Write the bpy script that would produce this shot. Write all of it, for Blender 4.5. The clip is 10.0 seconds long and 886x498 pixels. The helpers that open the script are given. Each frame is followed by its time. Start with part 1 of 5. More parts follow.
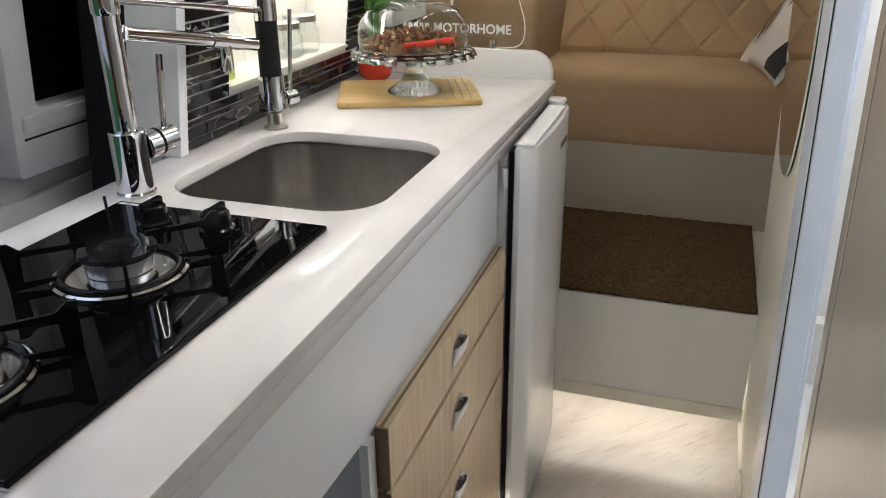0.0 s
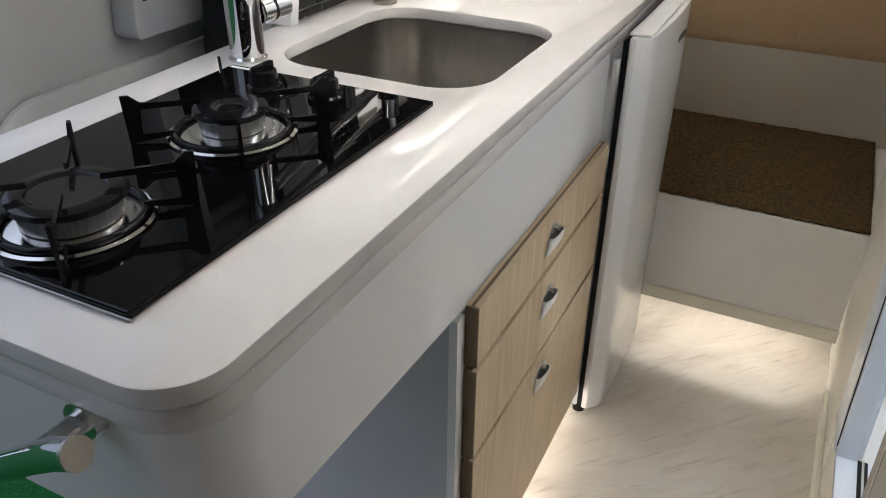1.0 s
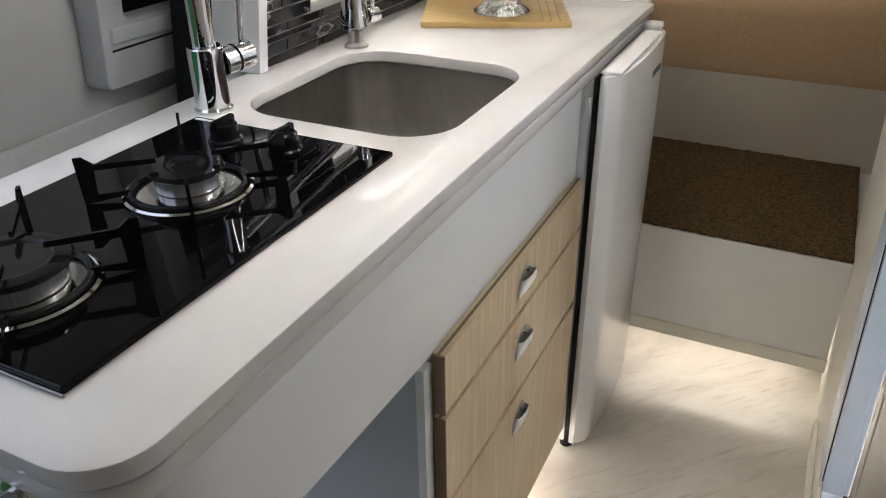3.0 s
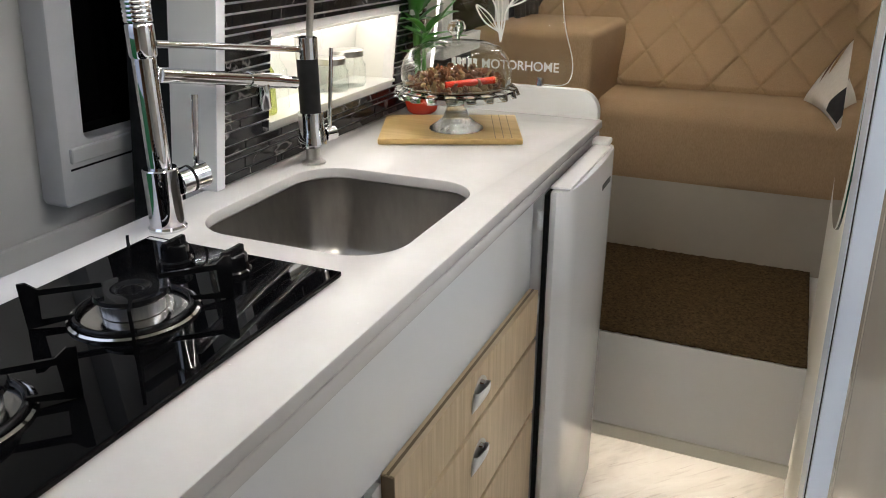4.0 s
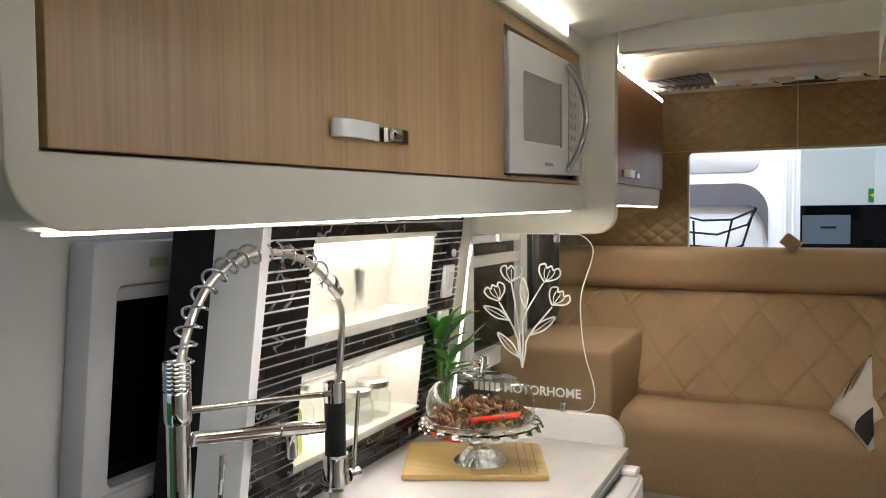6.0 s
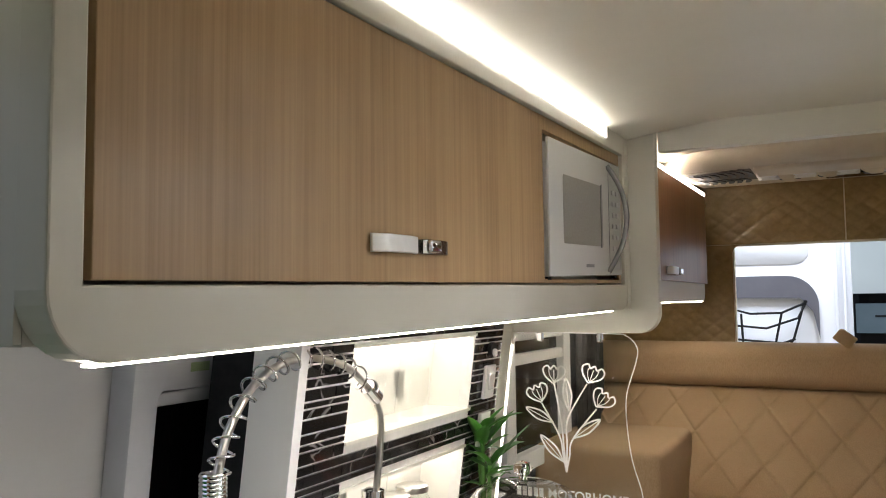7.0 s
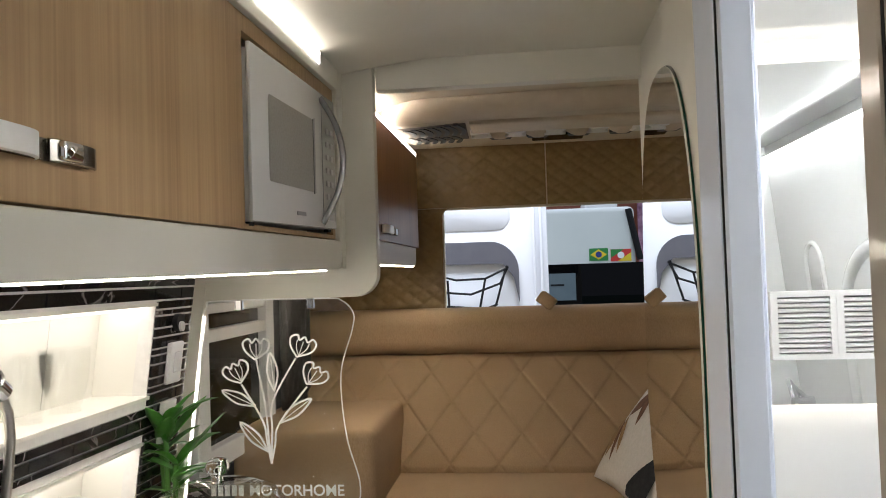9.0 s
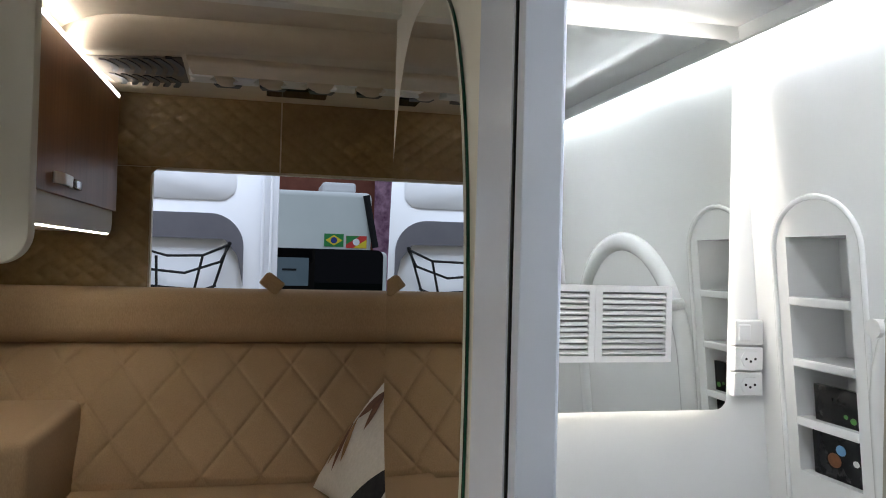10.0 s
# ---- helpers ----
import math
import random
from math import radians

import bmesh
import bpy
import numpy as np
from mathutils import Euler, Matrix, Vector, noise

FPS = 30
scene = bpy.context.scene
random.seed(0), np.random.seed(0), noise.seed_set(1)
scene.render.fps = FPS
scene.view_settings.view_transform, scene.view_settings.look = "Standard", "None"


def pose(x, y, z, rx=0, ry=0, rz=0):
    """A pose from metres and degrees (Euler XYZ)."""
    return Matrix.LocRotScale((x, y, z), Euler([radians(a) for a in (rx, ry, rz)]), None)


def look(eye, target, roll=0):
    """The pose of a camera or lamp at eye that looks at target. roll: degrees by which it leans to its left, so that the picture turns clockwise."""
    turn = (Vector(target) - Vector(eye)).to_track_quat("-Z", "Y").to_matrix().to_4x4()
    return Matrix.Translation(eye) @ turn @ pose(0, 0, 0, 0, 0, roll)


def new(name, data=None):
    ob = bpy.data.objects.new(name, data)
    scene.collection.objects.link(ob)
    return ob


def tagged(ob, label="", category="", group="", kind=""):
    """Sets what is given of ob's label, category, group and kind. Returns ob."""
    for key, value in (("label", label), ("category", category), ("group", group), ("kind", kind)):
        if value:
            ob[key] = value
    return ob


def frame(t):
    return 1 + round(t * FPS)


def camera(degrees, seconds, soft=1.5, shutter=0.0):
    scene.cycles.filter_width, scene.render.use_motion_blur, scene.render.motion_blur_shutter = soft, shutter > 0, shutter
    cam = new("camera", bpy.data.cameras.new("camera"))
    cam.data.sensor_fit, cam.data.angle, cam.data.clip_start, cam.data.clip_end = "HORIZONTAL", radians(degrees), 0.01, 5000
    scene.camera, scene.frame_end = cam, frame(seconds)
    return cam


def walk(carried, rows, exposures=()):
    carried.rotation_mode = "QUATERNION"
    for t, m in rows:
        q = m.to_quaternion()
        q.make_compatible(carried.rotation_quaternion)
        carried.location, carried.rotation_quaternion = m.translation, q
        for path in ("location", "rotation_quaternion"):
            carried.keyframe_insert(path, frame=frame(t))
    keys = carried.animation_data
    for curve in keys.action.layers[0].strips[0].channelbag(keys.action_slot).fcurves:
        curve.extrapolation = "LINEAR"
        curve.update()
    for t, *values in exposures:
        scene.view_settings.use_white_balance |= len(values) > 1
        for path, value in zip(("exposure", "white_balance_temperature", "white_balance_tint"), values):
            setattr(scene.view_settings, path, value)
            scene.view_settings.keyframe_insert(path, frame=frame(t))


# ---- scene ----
cam = camera(59.4, 10.0, soft=1.0)
PATH = [
    (0, (0.014, 0.104, 1.259), (-0.573, 1.839, 0.457), -0.6),
    (0.5, (0.004, 0.095, 1.245), (-0.7, 1.695, 0.274), 0.5),
    (1, (0.001, 0.096, 1.238), (-0.749, 1.635, 0.204), 0.6),
    (1.5, (-0.003, 0.098, 1.216), (-0.757, 1.534, 0.046), 0.2),
    (2, (-0.004, 0.101, 1.208), (-0.753, 1.448, -0.068), -0.6),
    (2.5, (0.024, 0.114, 1.23), (-0.736, 1.502, 0.008), -1.5),
    (3, (0.039, 0.135, 1.265), (-0.735, 1.694, 0.28), -0.8),
    (3.2, (0.046, 0.141, 1.276), (-0.722, 1.746, 0.362), -0.3),
    (4.3, (0.068, 0.146, 1.293), (-0.679, 1.845, 0.549), -0.4),
    (4.5, (0.067, 0.145, 1.283), (-0.678, 1.846, 0.54), -0.6),
    (5, (0.062, 0.145, 1.341), (-0.711, 1.912, 0.808), -0.7),
    (5.5, (0.057, 0.146, 1.376), (-0.739, 1.957, 1.087), -0.6),
    (6, (0.047, 0.154, 1.415), (-0.802, 1.962, 1.327), -0.5),
    (6.2, (0.048, 0.154, 1.432), (-0.826, 1.953, 1.417), -0.6),
    (7.3, (0.048, 0.172, 1.445), (-0.908, 1.923, 1.59), -0.8),
    (7.5, (0.045, 0.193, 1.438), (-0.912, 1.944, 1.578), -1.1),
    (8, (0.012, 0.28, 1.424), (-0.863, 2.075, 1.546), -1.8),
    (8.5, (-0.045, 0.341, 1.417), (-0.576, 2.267, 1.515), -2.5),
    (9, (-0.05, 0.41, 1.407), (-0.27, 2.397, 1.473), -1.8),
    (9.5, (-0.024, 0.547, 1.406), (0.004, 2.546, 1.446), -0.4),
    (10, (-0.027, 0.712, 1.391), (0.424, 2.66, 1.42), 1.5),
]
walk(cam, [(t, look(eye, target, roll)) for t, eye, target, roll in PATH], exposures=[(0, 0.90, 6450, 10), (2, 0.90, 6550, 10), (3, 0.94, 6500, 10), (4.5, 0.88, 6500, 10), (6, 0.97, 6850, 11), (7.5, 0.93, 6850, 11), (8, 0.90, 6850, 11), (9, 0.70, 6800, 11), (9.5, 0.68, 6600, 10), (10, 0.10, 6450, 10)])

# ---- light ----
HALL = 0.4
LED_WARM, LED_NEUTRAL = (1.0, 0.925, 0.81), (1.0, 0.962, 0.908)
world = bpy.data.worlds.new("hall_light")
scene.world = world
world.use_nodes = True
# a dim hall with its lamps overhead
wt = world.node_tree
w_co = wt.nodes.new("ShaderNodeTexCoord")
w_sep = wt.nodes.new("ShaderNodeSeparateXYZ")
w_ramp = wt.nodes.new("ShaderNodeValToRGB")
w_ramp.color_ramp.elements[0].position, w_ramp.color_ramp.elements[0].color = 0.1, (0.42, 0.48, 0.62, 1)
w_ramp.color_ramp.elements[1].position, w_ramp.color_ramp.elements[1].color = 0.75, (1.75, 2.0, 2.55, 1)
wt.links.new(w_co.outputs["Generated"], w_sep.inputs[0])
wt.links.new(w_sep.outputs["Z"], w_ramp.inputs["Fac"])
wt.links.new(w_ramp.outputs["Color"], wt.nodes["Background"].inputs["Color"])
wt.nodes["Background"].inputs["Strength"].default_value = HALL
# unseen area lamp added above the open van door in front of the window, to brighten it
lamp = bpy.data.lights.new("hall_lamp", "AREA")
lamp.shape, lamp.size, lamp.size_y, lamp.energy, lamp.color = "RECTANGLE", 1.6, 0.4, 66.0, (0.76, 0.85, 1.0)
hall_lamp = new("hall_lamp", lamp)
hall_lamp.matrix_world = look((-0.2, 3.05, 3.0), (-0.2, 3.45, 1.4))


# ---- materials ----
def mat(name, colour, rough=0.5, metal=0.0, spec=0.5, **more):
    m = bpy.data.materials.new(name)
    m.use_nodes = True
    b = m.node_tree.nodes["Principled BSDF"]
    b.inputs["Base Color"].default_value = (*colour, 1)
    b.inputs["Roughness"].default_value = rough
    b.inputs["Metallic"].default_value = metal
    b.inputs["Specular IOR Level"].default_value = spec
    for key, value in more.items():
        b.inputs[key.replace("_", " ")].default_value = value
    return m


def node(m, kind, **inputs):
    n = m.node_tree.nodes.new(kind)
    for key, value in inputs.items():
        n.inputs[key.replace("_", " ")].default_value = value
    return n


def link(m, a, b):
    m.node_tree.links.new(a, b)


def coords(m, scale):
    tc = node(m, "ShaderNodeTexCoord")
    mp = node(m, "ShaderNodeMapping", Scale=scale)
    link(m, tc.outputs["Object"], mp.inputs["Vector"])
    return mp.outputs["Vector"]


def ramp(m, fac, stops):
    r = node(m, "ShaderNodeValToRGB")
    e = r.color_ramp.elements
    while len(e) < len(stops):
        e.new(0.5)
    for el, (p, c) in zip(e, stops):
        el.position, el.color = p, (*c, 1)
    link(m, fac, r.inputs["Fac"])
    return r.outputs["Color"]


def bump(m, height, strength, dist=0.002):
    bp = node(m, "ShaderNodeBump", Strength=strength, Distance=dist)
    link(m, height, bp.inputs["Height"])
    link(m, bp.outputs["Normal"], m.node_tree.nodes["Principled BSDF"].inputs["Normal"])


def mottled(name, lo, hi, scale, rough=0.5, relief=0.0, detail=4.0, stretch=(1, 1, 1), metal=0.0, spec=0.5, rvar=0.0):
    m = mat(name, lo, rough, metal, spec)
    n = node(m, "ShaderNodeTexNoise", Scale=scale, Detail=detail, Roughness=0.6)
    link(m, coords(m, stretch), n.inputs["Vector"])
    b = m.node_tree.nodes["Principled BSDF"]
    link(m, ramp(m, n.outputs["Fac"], [(0.3, lo), (0.7, hi)]), b.inputs["Base Color"])
    if rvar:
        big = node(m, "ShaderNodeTexNoise", Scale=scale * 0.2, Detail=3.0)
        link(m, coords(m, stretch), big.inputs["Vector"])
        mr = node(m, "ShaderNodeMapRange")
        mr.inputs["To Min"].default_value, mr.inputs["To Max"].default_value = rough - rvar, rough + rvar
        link(m, big.outputs["Fac"], mr.inputs["Value"])
        link(m, mr.outputs["Result"], b.inputs["Roughness"])
    if relief:
        bump(m, n.outputs["Fac"], relief)
    return m


def wood(name, lo, hi, stretch, rough=0.42, fine=60.0, lines=0.6):
    m = mat(name, lo, rough, 0, 0.4)
    n1 = node(m, "ShaderNodeTexNoise", Scale=fine, Detail=6.0, Roughness=0.65)
    link(m, coords(m, stretch), n1.inputs["Vector"])
    n2 = node(m, "ShaderNodeTexNoise", Scale=7.0, Detail=3.0, Roughness=0.5, Distortion=0.6)
    link(m, coords(m, tuple(1.0 if s > 0.5 else 0.25 for s in stretch)), n2.inputs["Vector"])
    mix = node(m, "ShaderNodeMath")
    mix.operation = "MULTIPLY_ADD"
    mix.inputs[1].default_value = 1.05 - lines
    link(m, n2.outputs["Fac"], mix.inputs[0])
    half = node(m, "ShaderNodeMath")
    half.operation = "MULTIPLY"
    half.inputs[1].default_value = lines
    link(m, n1.outputs["Fac"], half.inputs[0])
    link(m, half.outputs[0], mix.inputs[2])
    mid = tuple((a + b) / 2 for a, b in zip(lo, hi))
    link(m, ramp(m, mix.outputs[0], [(0.36, lo), (0.5, mid), (0.66, hi)]), m.node_tree.nodes["Principled BSDF"].inputs["Base Color"])
    bump(m, n1.outputs["Fac"], 0.15, 0.001)
    return m


def glow(name, colour, strength):
    m = bpy.data.materials.new(name)
    m.use_nodes = True
    m.node_tree.nodes.clear()
    e = node(m, "ShaderNodeEmission", Color=(*colour, 1), Strength=strength)
    o = node(m, "ShaderNodeOutputMaterial")
    link(m, e.outputs[0], o.inputs["Surface"])
    return m


def quartz():
    m = mottled("white_quartz", (0.66, 0.635, 0.62), (0.715, 0.69, 0.675), 9.0, 0.05, spec=0.22)
    b = m.node_tree.nodes["Principled BSDF"]
    base = b.inputs["Base Color"].links[0].from_socket
    v = node(m, "ShaderNodeTexVoronoi", Scale=85.0)
    link(m, coords(m, (1, 1, 1)), v.inputs["Vector"])
    sep = node(m, "ShaderNodeSeparateColor")
    link(m, v.outputs["Color"], sep.inputs[0])
    near = node(m, "ShaderNodeMath")
    near.operation, near.inputs[1].default_value = "LESS_THAN", 0.11
    link(m, v.outputs["Distance"], near.inputs[0])
    few = node(m, "ShaderNodeMath")
    few.operation, few.inputs[1].default_value = "GREATER_THAN", 0.95
    link(m, sep.outputs[0], few.inputs[0])
    both = node(m, "ShaderNodeMath")
    both.operation = "MULTIPLY"
    link(m, near.outputs[0], both.inputs[0])
    link(m, few.outputs[0], both.inputs[1])
    mx = node(m, "ShaderNodeMix")
    mx.data_type = "RGBA"
    link(m, both.outputs[0], mx.inputs["Factor"])
    link(m, base, mx.inputs[6])
    mx.inputs[7].default_value = (0.80, 0.79, 0.77, 1)
    link(m, mx.outputs[2], b.inputs["Base Color"])
    return m


WHITE = mottled("white_laminate", (0.74, 0.73, 0.71), (0.79, 0.78, 0.76), 3.0, 0.32, rvar=0.06)
CREAM = mottled("cream_paint", (0.70, 0.67, 0.58), (0.75, 0.72, 0.64), 4.0, 0.38, rvar=0.06)
COUNTER = quartz()
GREY = mottled("grey_side_panel", (0.40, 0.41, 0.43), (0.45, 0.46, 0.48), 5.0, 0.3, rvar=0.06)
GELCOAT = mottled("white_gelcoat", (0.78, 0.79, 0.80), (0.82, 0.83, 0.84), 2.0, 0.14, rvar=0.04)
PLASTIC = mottled("white_plastic", (0.74, 0.74, 0.74), (0.78, 0.78, 0.78), 8.0, 0.3)
FRIDGE = mottled("white_enamel", (0.79, 0.79, 0.81), (0.83, 0.83, 0.84), 5.0, 0.09, rvar=0.03)
DRAWER = wood("light_oak_laminate", (0.46, 0.335, 0.20), (0.66, 0.515, 0.34), (1, 1, 0.04), 0.4, 120.0, 0.62)
DOORWOOD = wood("oak_laminate", (0.345, 0.212, 0.103), (0.505, 0.335, 0.176), (1, 1, 0.014), 0.42, 150.0, 0.62)
REDWOOD = wood("walnut_laminate", (0.20, 0.085, 0.036), (0.34, 0.165, 0.078), (1, 1, 0.05), 0.38)
EDGEWOOD = wood("brown_edge_band", (0.13, 0.085, 0.045), (0.20, 0.14, 0.08), (1, 1, 0.1), 0.5)
BAMBOO = wood("bamboo", (0.50, 0.32, 0.11), (0.66, 0.46, 0.20), (0.05, 1, 1), 0.4)
CHROME = mat("chrome", (0.72, 0.72, 0.74), 0.035, 1.0)
NICKEL = mottled("brushed_nickel", (0.55, 0.53, 0.50), (0.66, 0.64, 0.60), 80.0, 0.28, stretch=(1, 1, 0.1), metal=1.0)
STEEL = mottled("brushed_steel", (0.36, 0.34, 0.32), (0.42, 0.40, 0.375), 60.0, 0.30, stretch=(1, 1, 0.3), metal=1.0)
BLACKGLASS = mat("black_glass", (0.003, 0.003, 0.0035), 0.008, 0, 0.16)
POLISHED = mottled("polished_steel", (0.50, 0.48, 0.46), (0.58, 0.56, 0.54), 30.0, 0.13, metal=1.0, rvar=0.04)
BLACKIRON = mottled("black_enamel", (0.006, 0.006, 0.007), (0.012, 0.012, 0.013), 50.0, 0.06, spec=0.14)
RUBBER = mottled("black_rubber", (0.006, 0.006, 0.007), (0.014, 0.014, 0.015), 40.0, 0.6, spec=0.2)
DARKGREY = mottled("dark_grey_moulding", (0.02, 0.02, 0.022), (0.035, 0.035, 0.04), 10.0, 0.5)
ALU = mottled("white_aluminium", (0.71, 0.77, 0.89), (0.76, 0.82, 0.93), 6.0, 0.22, rvar=0.05)
GROUT = mottled("pale_grout", (0.72, 0.70, 0.67), (0.80, 0.78, 0.75), 60.0, 0.8)
LEATHER = mottled("gold_brown_leatherette", (0.225, 0.142, 0.052), (0.285, 0.185, 0.074), 60.0, 0.34, 0.2)
MIRROR = mat("mirror", (0.86, 0.88, 0.87), 0.01, 1.0)
PLATE = mottled("beige_headliner", (0.60, 0.51, 0.39), (0.66, 0.57, 0.445), 20.0, 0.55)
GREEN = mottled("green_artificial_turf", (0.0015, 0.022, 0.005), (0.010, 0.090, 0.022), 210.0, 0.9, 0.9, spec=0.1)
FLOWERWHITE = mat("white_vinyl", (0.88, 0.88, 0.86), 0.5)
RED = mottled("red_ceramic", (0.55, 0.03, 0.012), (0.62, 0.05, 0.02), 5.0, 0.25)
LEAF = mottled("leaf_green", (0.030, 0.150, 0.015), (0.085, 0.29, 0.045), 14.0, 0.33)
LED = glow("warm_led", LED_NEUTRAL, 40.0)
LED_TOP = glow("ceiling_led", LED_NEUTRAL, 6.0)
LED_SIDE = glow("side_led", LED_NEUTRAL, 6.0)
LED_NICHE = glow("niche_led", LED_NEUTRAL, 2.3)
LED_FLOOR = glow("floor_led", LED_WARM, 15.0)
LED_STEP = glow("step_led", LED_WARM, 15.0)
LED_SOFA = glow("sofa_led", LED_NEUTRAL, 16.0)
LED_UNDER = glow("sofa_under_led", LED_WARM, 34.0)
LED_BATH = glow("bath_led", (0.94, 0.97, 1.0), 35.0)
LED_SPOT = glow("bath_spot", (0.94, 0.97, 1.0), 230.0)
LED_BACK = glow("mirror_led", LED_WARM, 7.0)


def glassy(name, colour=(1, 1, 1), rough=0.0, ior=1.45):
    return mat(name, colour, rough, 0, 0.5, Transmission_Weight=1.0, IOR=ior)


GLASS = glassy("clear_glass", (0.97, 1.0, 0.985))


def sheer(name, tint, amount, rough=0.02, power=4.0):
    """Thin clear sheet: mostly see-through, with a plain gloss."""
    m = bpy.data.materials.new(name)
    m.use_nodes = True
    m.node_tree.nodes.clear()
    t = node(m, "ShaderNodeBsdfTransparent", Color=(*tint, 1))
    g = node(m, "ShaderNodeBsdfGlossy", Roughness=rough)
    lw = node(m, "ShaderNodeLayerWeight", Blend=0.5)
    pw_ = node(m, "ShaderNodeMath")
    pw_.operation = "POWER"
    pw_.inputs[1].default_value = power
    link(m, lw.outputs["Facing"], pw_.inputs[0])
    fr = node(m, "ShaderNodeMath")
    fr.operation = "MULTIPLY_ADD"
    fr.inputs[1].default_value, fr.inputs[2].default_value = amount, 0.03
    link(m, pw_.outputs[0], fr.inputs[0])
    mx = node(m, "ShaderNodeMixShader")
    o = node(m, "ShaderNodeOutputMaterial")
    link(m, fr.outputs[0], mx.inputs[0])
    link(m, t.outputs[0], mx.inputs[1])
    link(m, g.outputs[0], mx.inputs[2])
    link(m, mx.outputs[0], o.inputs["Surface"])
    return m


ACRYLIC = sheer("clear_acrylic", (0.97, 0.975, 0.97), 0.3)
CLEAR = sheer("thin_clear_glass", (0.975, 0.995, 0.985), 0.75)
DOME = sheer("dome_glass", (0.965, 0.985, 0.975), 0.9, 0.01, 2.4)


def marble_black():
    m = mat("black_marble", (0.01, 0.01, 0.011), 0.12, 0, 0.3)
    n = node(m, "ShaderNodeTexNoise", Scale=4.5, Detail=4.0, Distortion=1.2)
    tc = node(m, "ShaderNodeTexCoord")
    oi = node(m, "ShaderNodeObjectInfo")
    ad = node(m, "ShaderNodeVectorMath")
    link(m, tc.outputs["Object"], ad.inputs[0])
    link(m, oi.outputs["Random"], ad.inputs[1])
    link(m, ad.outputs[0], n.inputs["Vector"])
    dark, vein = (0.010, 0.0095, 0.010), (0.30, 0.28, 0.27)
    link(m, ramp(m, n.outputs["Fac"], [(0.0, dark), (0.494, dark), (0.502, vein), (0.510, dark), (1.0, (0.018, 0.016, 0.016))]),
         m.node_tree.nodes["Principled BSDF"].inputs["Base Color"])
    return m


def vinyl_floor():
    m = mat("pale_oak_vinyl", (0.6, 0.52, 0.42), 0.26)
    v = coords(m, (1.0, 1.0, 1.0))
    turn = node(m, "ShaderNodeMapping", Rotation=(0, 0, radians(FLOOR_TURN)))
    link(m, v, turn.inputs["Vector"])

    def streaks(scale, across, detail, bend):
        mp = node(m, "ShaderNodeMapping", Scale=(1.0, across, 1.0))
        link(m, turn.outputs["Vector"], mp.inputs["Vector"])
        n = node(m, "ShaderNodeTexNoise", Scale=scale, Detail=detail, Roughness=0.62, Distortion=bend)
        link(m, mp.outputs["Vector"], n.inputs["Vector"])
        return n.outputs["Fac"]
    broad = ramp(m, streaks(2.6, 2.6, 4.0, 0.7), [(0.25, (0.44, 0.395, 0.35)), (0.42, (0.56, 0.515, 0.465)), (0.55, (0.62, 0.58, 0.53)), (0.75, (0.55, 0.50, 0.44))])
    fine = ramp(m, streaks(9.0, 9.0, 7.0, 0.3), [(0.30, (0.80, 0.78, 0.76)), (0.45, (1, 1, 1)), (0.66, (1, 1, 1)), (0.78, (0.86, 0.84, 0.82))])
    crack = ramp(m, streaks(3.2, 30.0, 2.0, 0.0), [(0.0, (1, 1, 1)), (0.715, (1, 1, 1)), (0.745, (0.55, 0.50, 0.45)), (1.0, (0.50, 0.45, 0.40))])
    out = broad
    for layer in (fine, crack):
        mx = node(m, "ShaderNodeMix", Factor=1.0)
        mx.data_type, mx.blend_type = "RGBA", "MULTIPLY"
        mx.inputs[0].default_value = 1.0
        link(m, out, mx.inputs[6])
        link(m, layer, mx.inputs[7])
        out = mx.outputs[2]
    link(m, out, m.node_tree.nodes["Principled BSDF"].inputs["Base Color"])
    bump(m, streaks(9.0, 9.0, 7.0, 0.3), 0.08, 0.001)
    return m


def fabric(name, lo, hi):
    m = mat(name, lo, 0.85, 0, 0.2)
    w = node(m, "ShaderNodeTexNoise", Scale=420.0, Detail=2.0)
    link(m, coords(m, (1, 1, 0.35)), w.inputs["Vector"])
    big = node(m, "ShaderNodeTexNoise", Scale=6.0, Detail=3.0)
    link(m, coords(m, (1, 1, 1)), big.inputs["Vector"])
    mx = node(m, "ShaderNodeMath")
    mx.operation = "MULTIPLY_ADD"
    mx.inputs[1].default_value = 0.3
    link(m, big.outputs["Fac"], mx.inputs[0])
    hf = node(m, "ShaderNodeMath")
    hf.operation = "MULTIPLY"
    hf.inputs[1].default_value = 0.7
    link(m, w.outputs["Fac"], hf.inputs[0])
    link(m, hf.outputs[0], mx.inputs[2])
    link(m, ramp(m, mx.outputs[0], [(0.2, lo), (0.8, hi)]), m.node_tree.nodes["Principled BSDF"].inputs["Base Color"])
    bump(m, w.outputs["Fac"], 0.3, 0.001)
    return m


NICHEGLASS = sheer("thin_niche_glass", (0.994, 0.996, 0.992), 0.10)
MARBLE = marble_black()
FLOOR_TURN = -46
FLOOR = vinyl_floor()
SOFA = fabric("beige_sofa_fabric", (0.330, 0.220, 0.126), (0.480, 0.340, 0.206))
CARPET = mottled("brown_carpet", (0.030, 0.019, 0.009), (0.125, 0.082, 0.040), 150.0, 0.95, 1.0, spec=0.1)


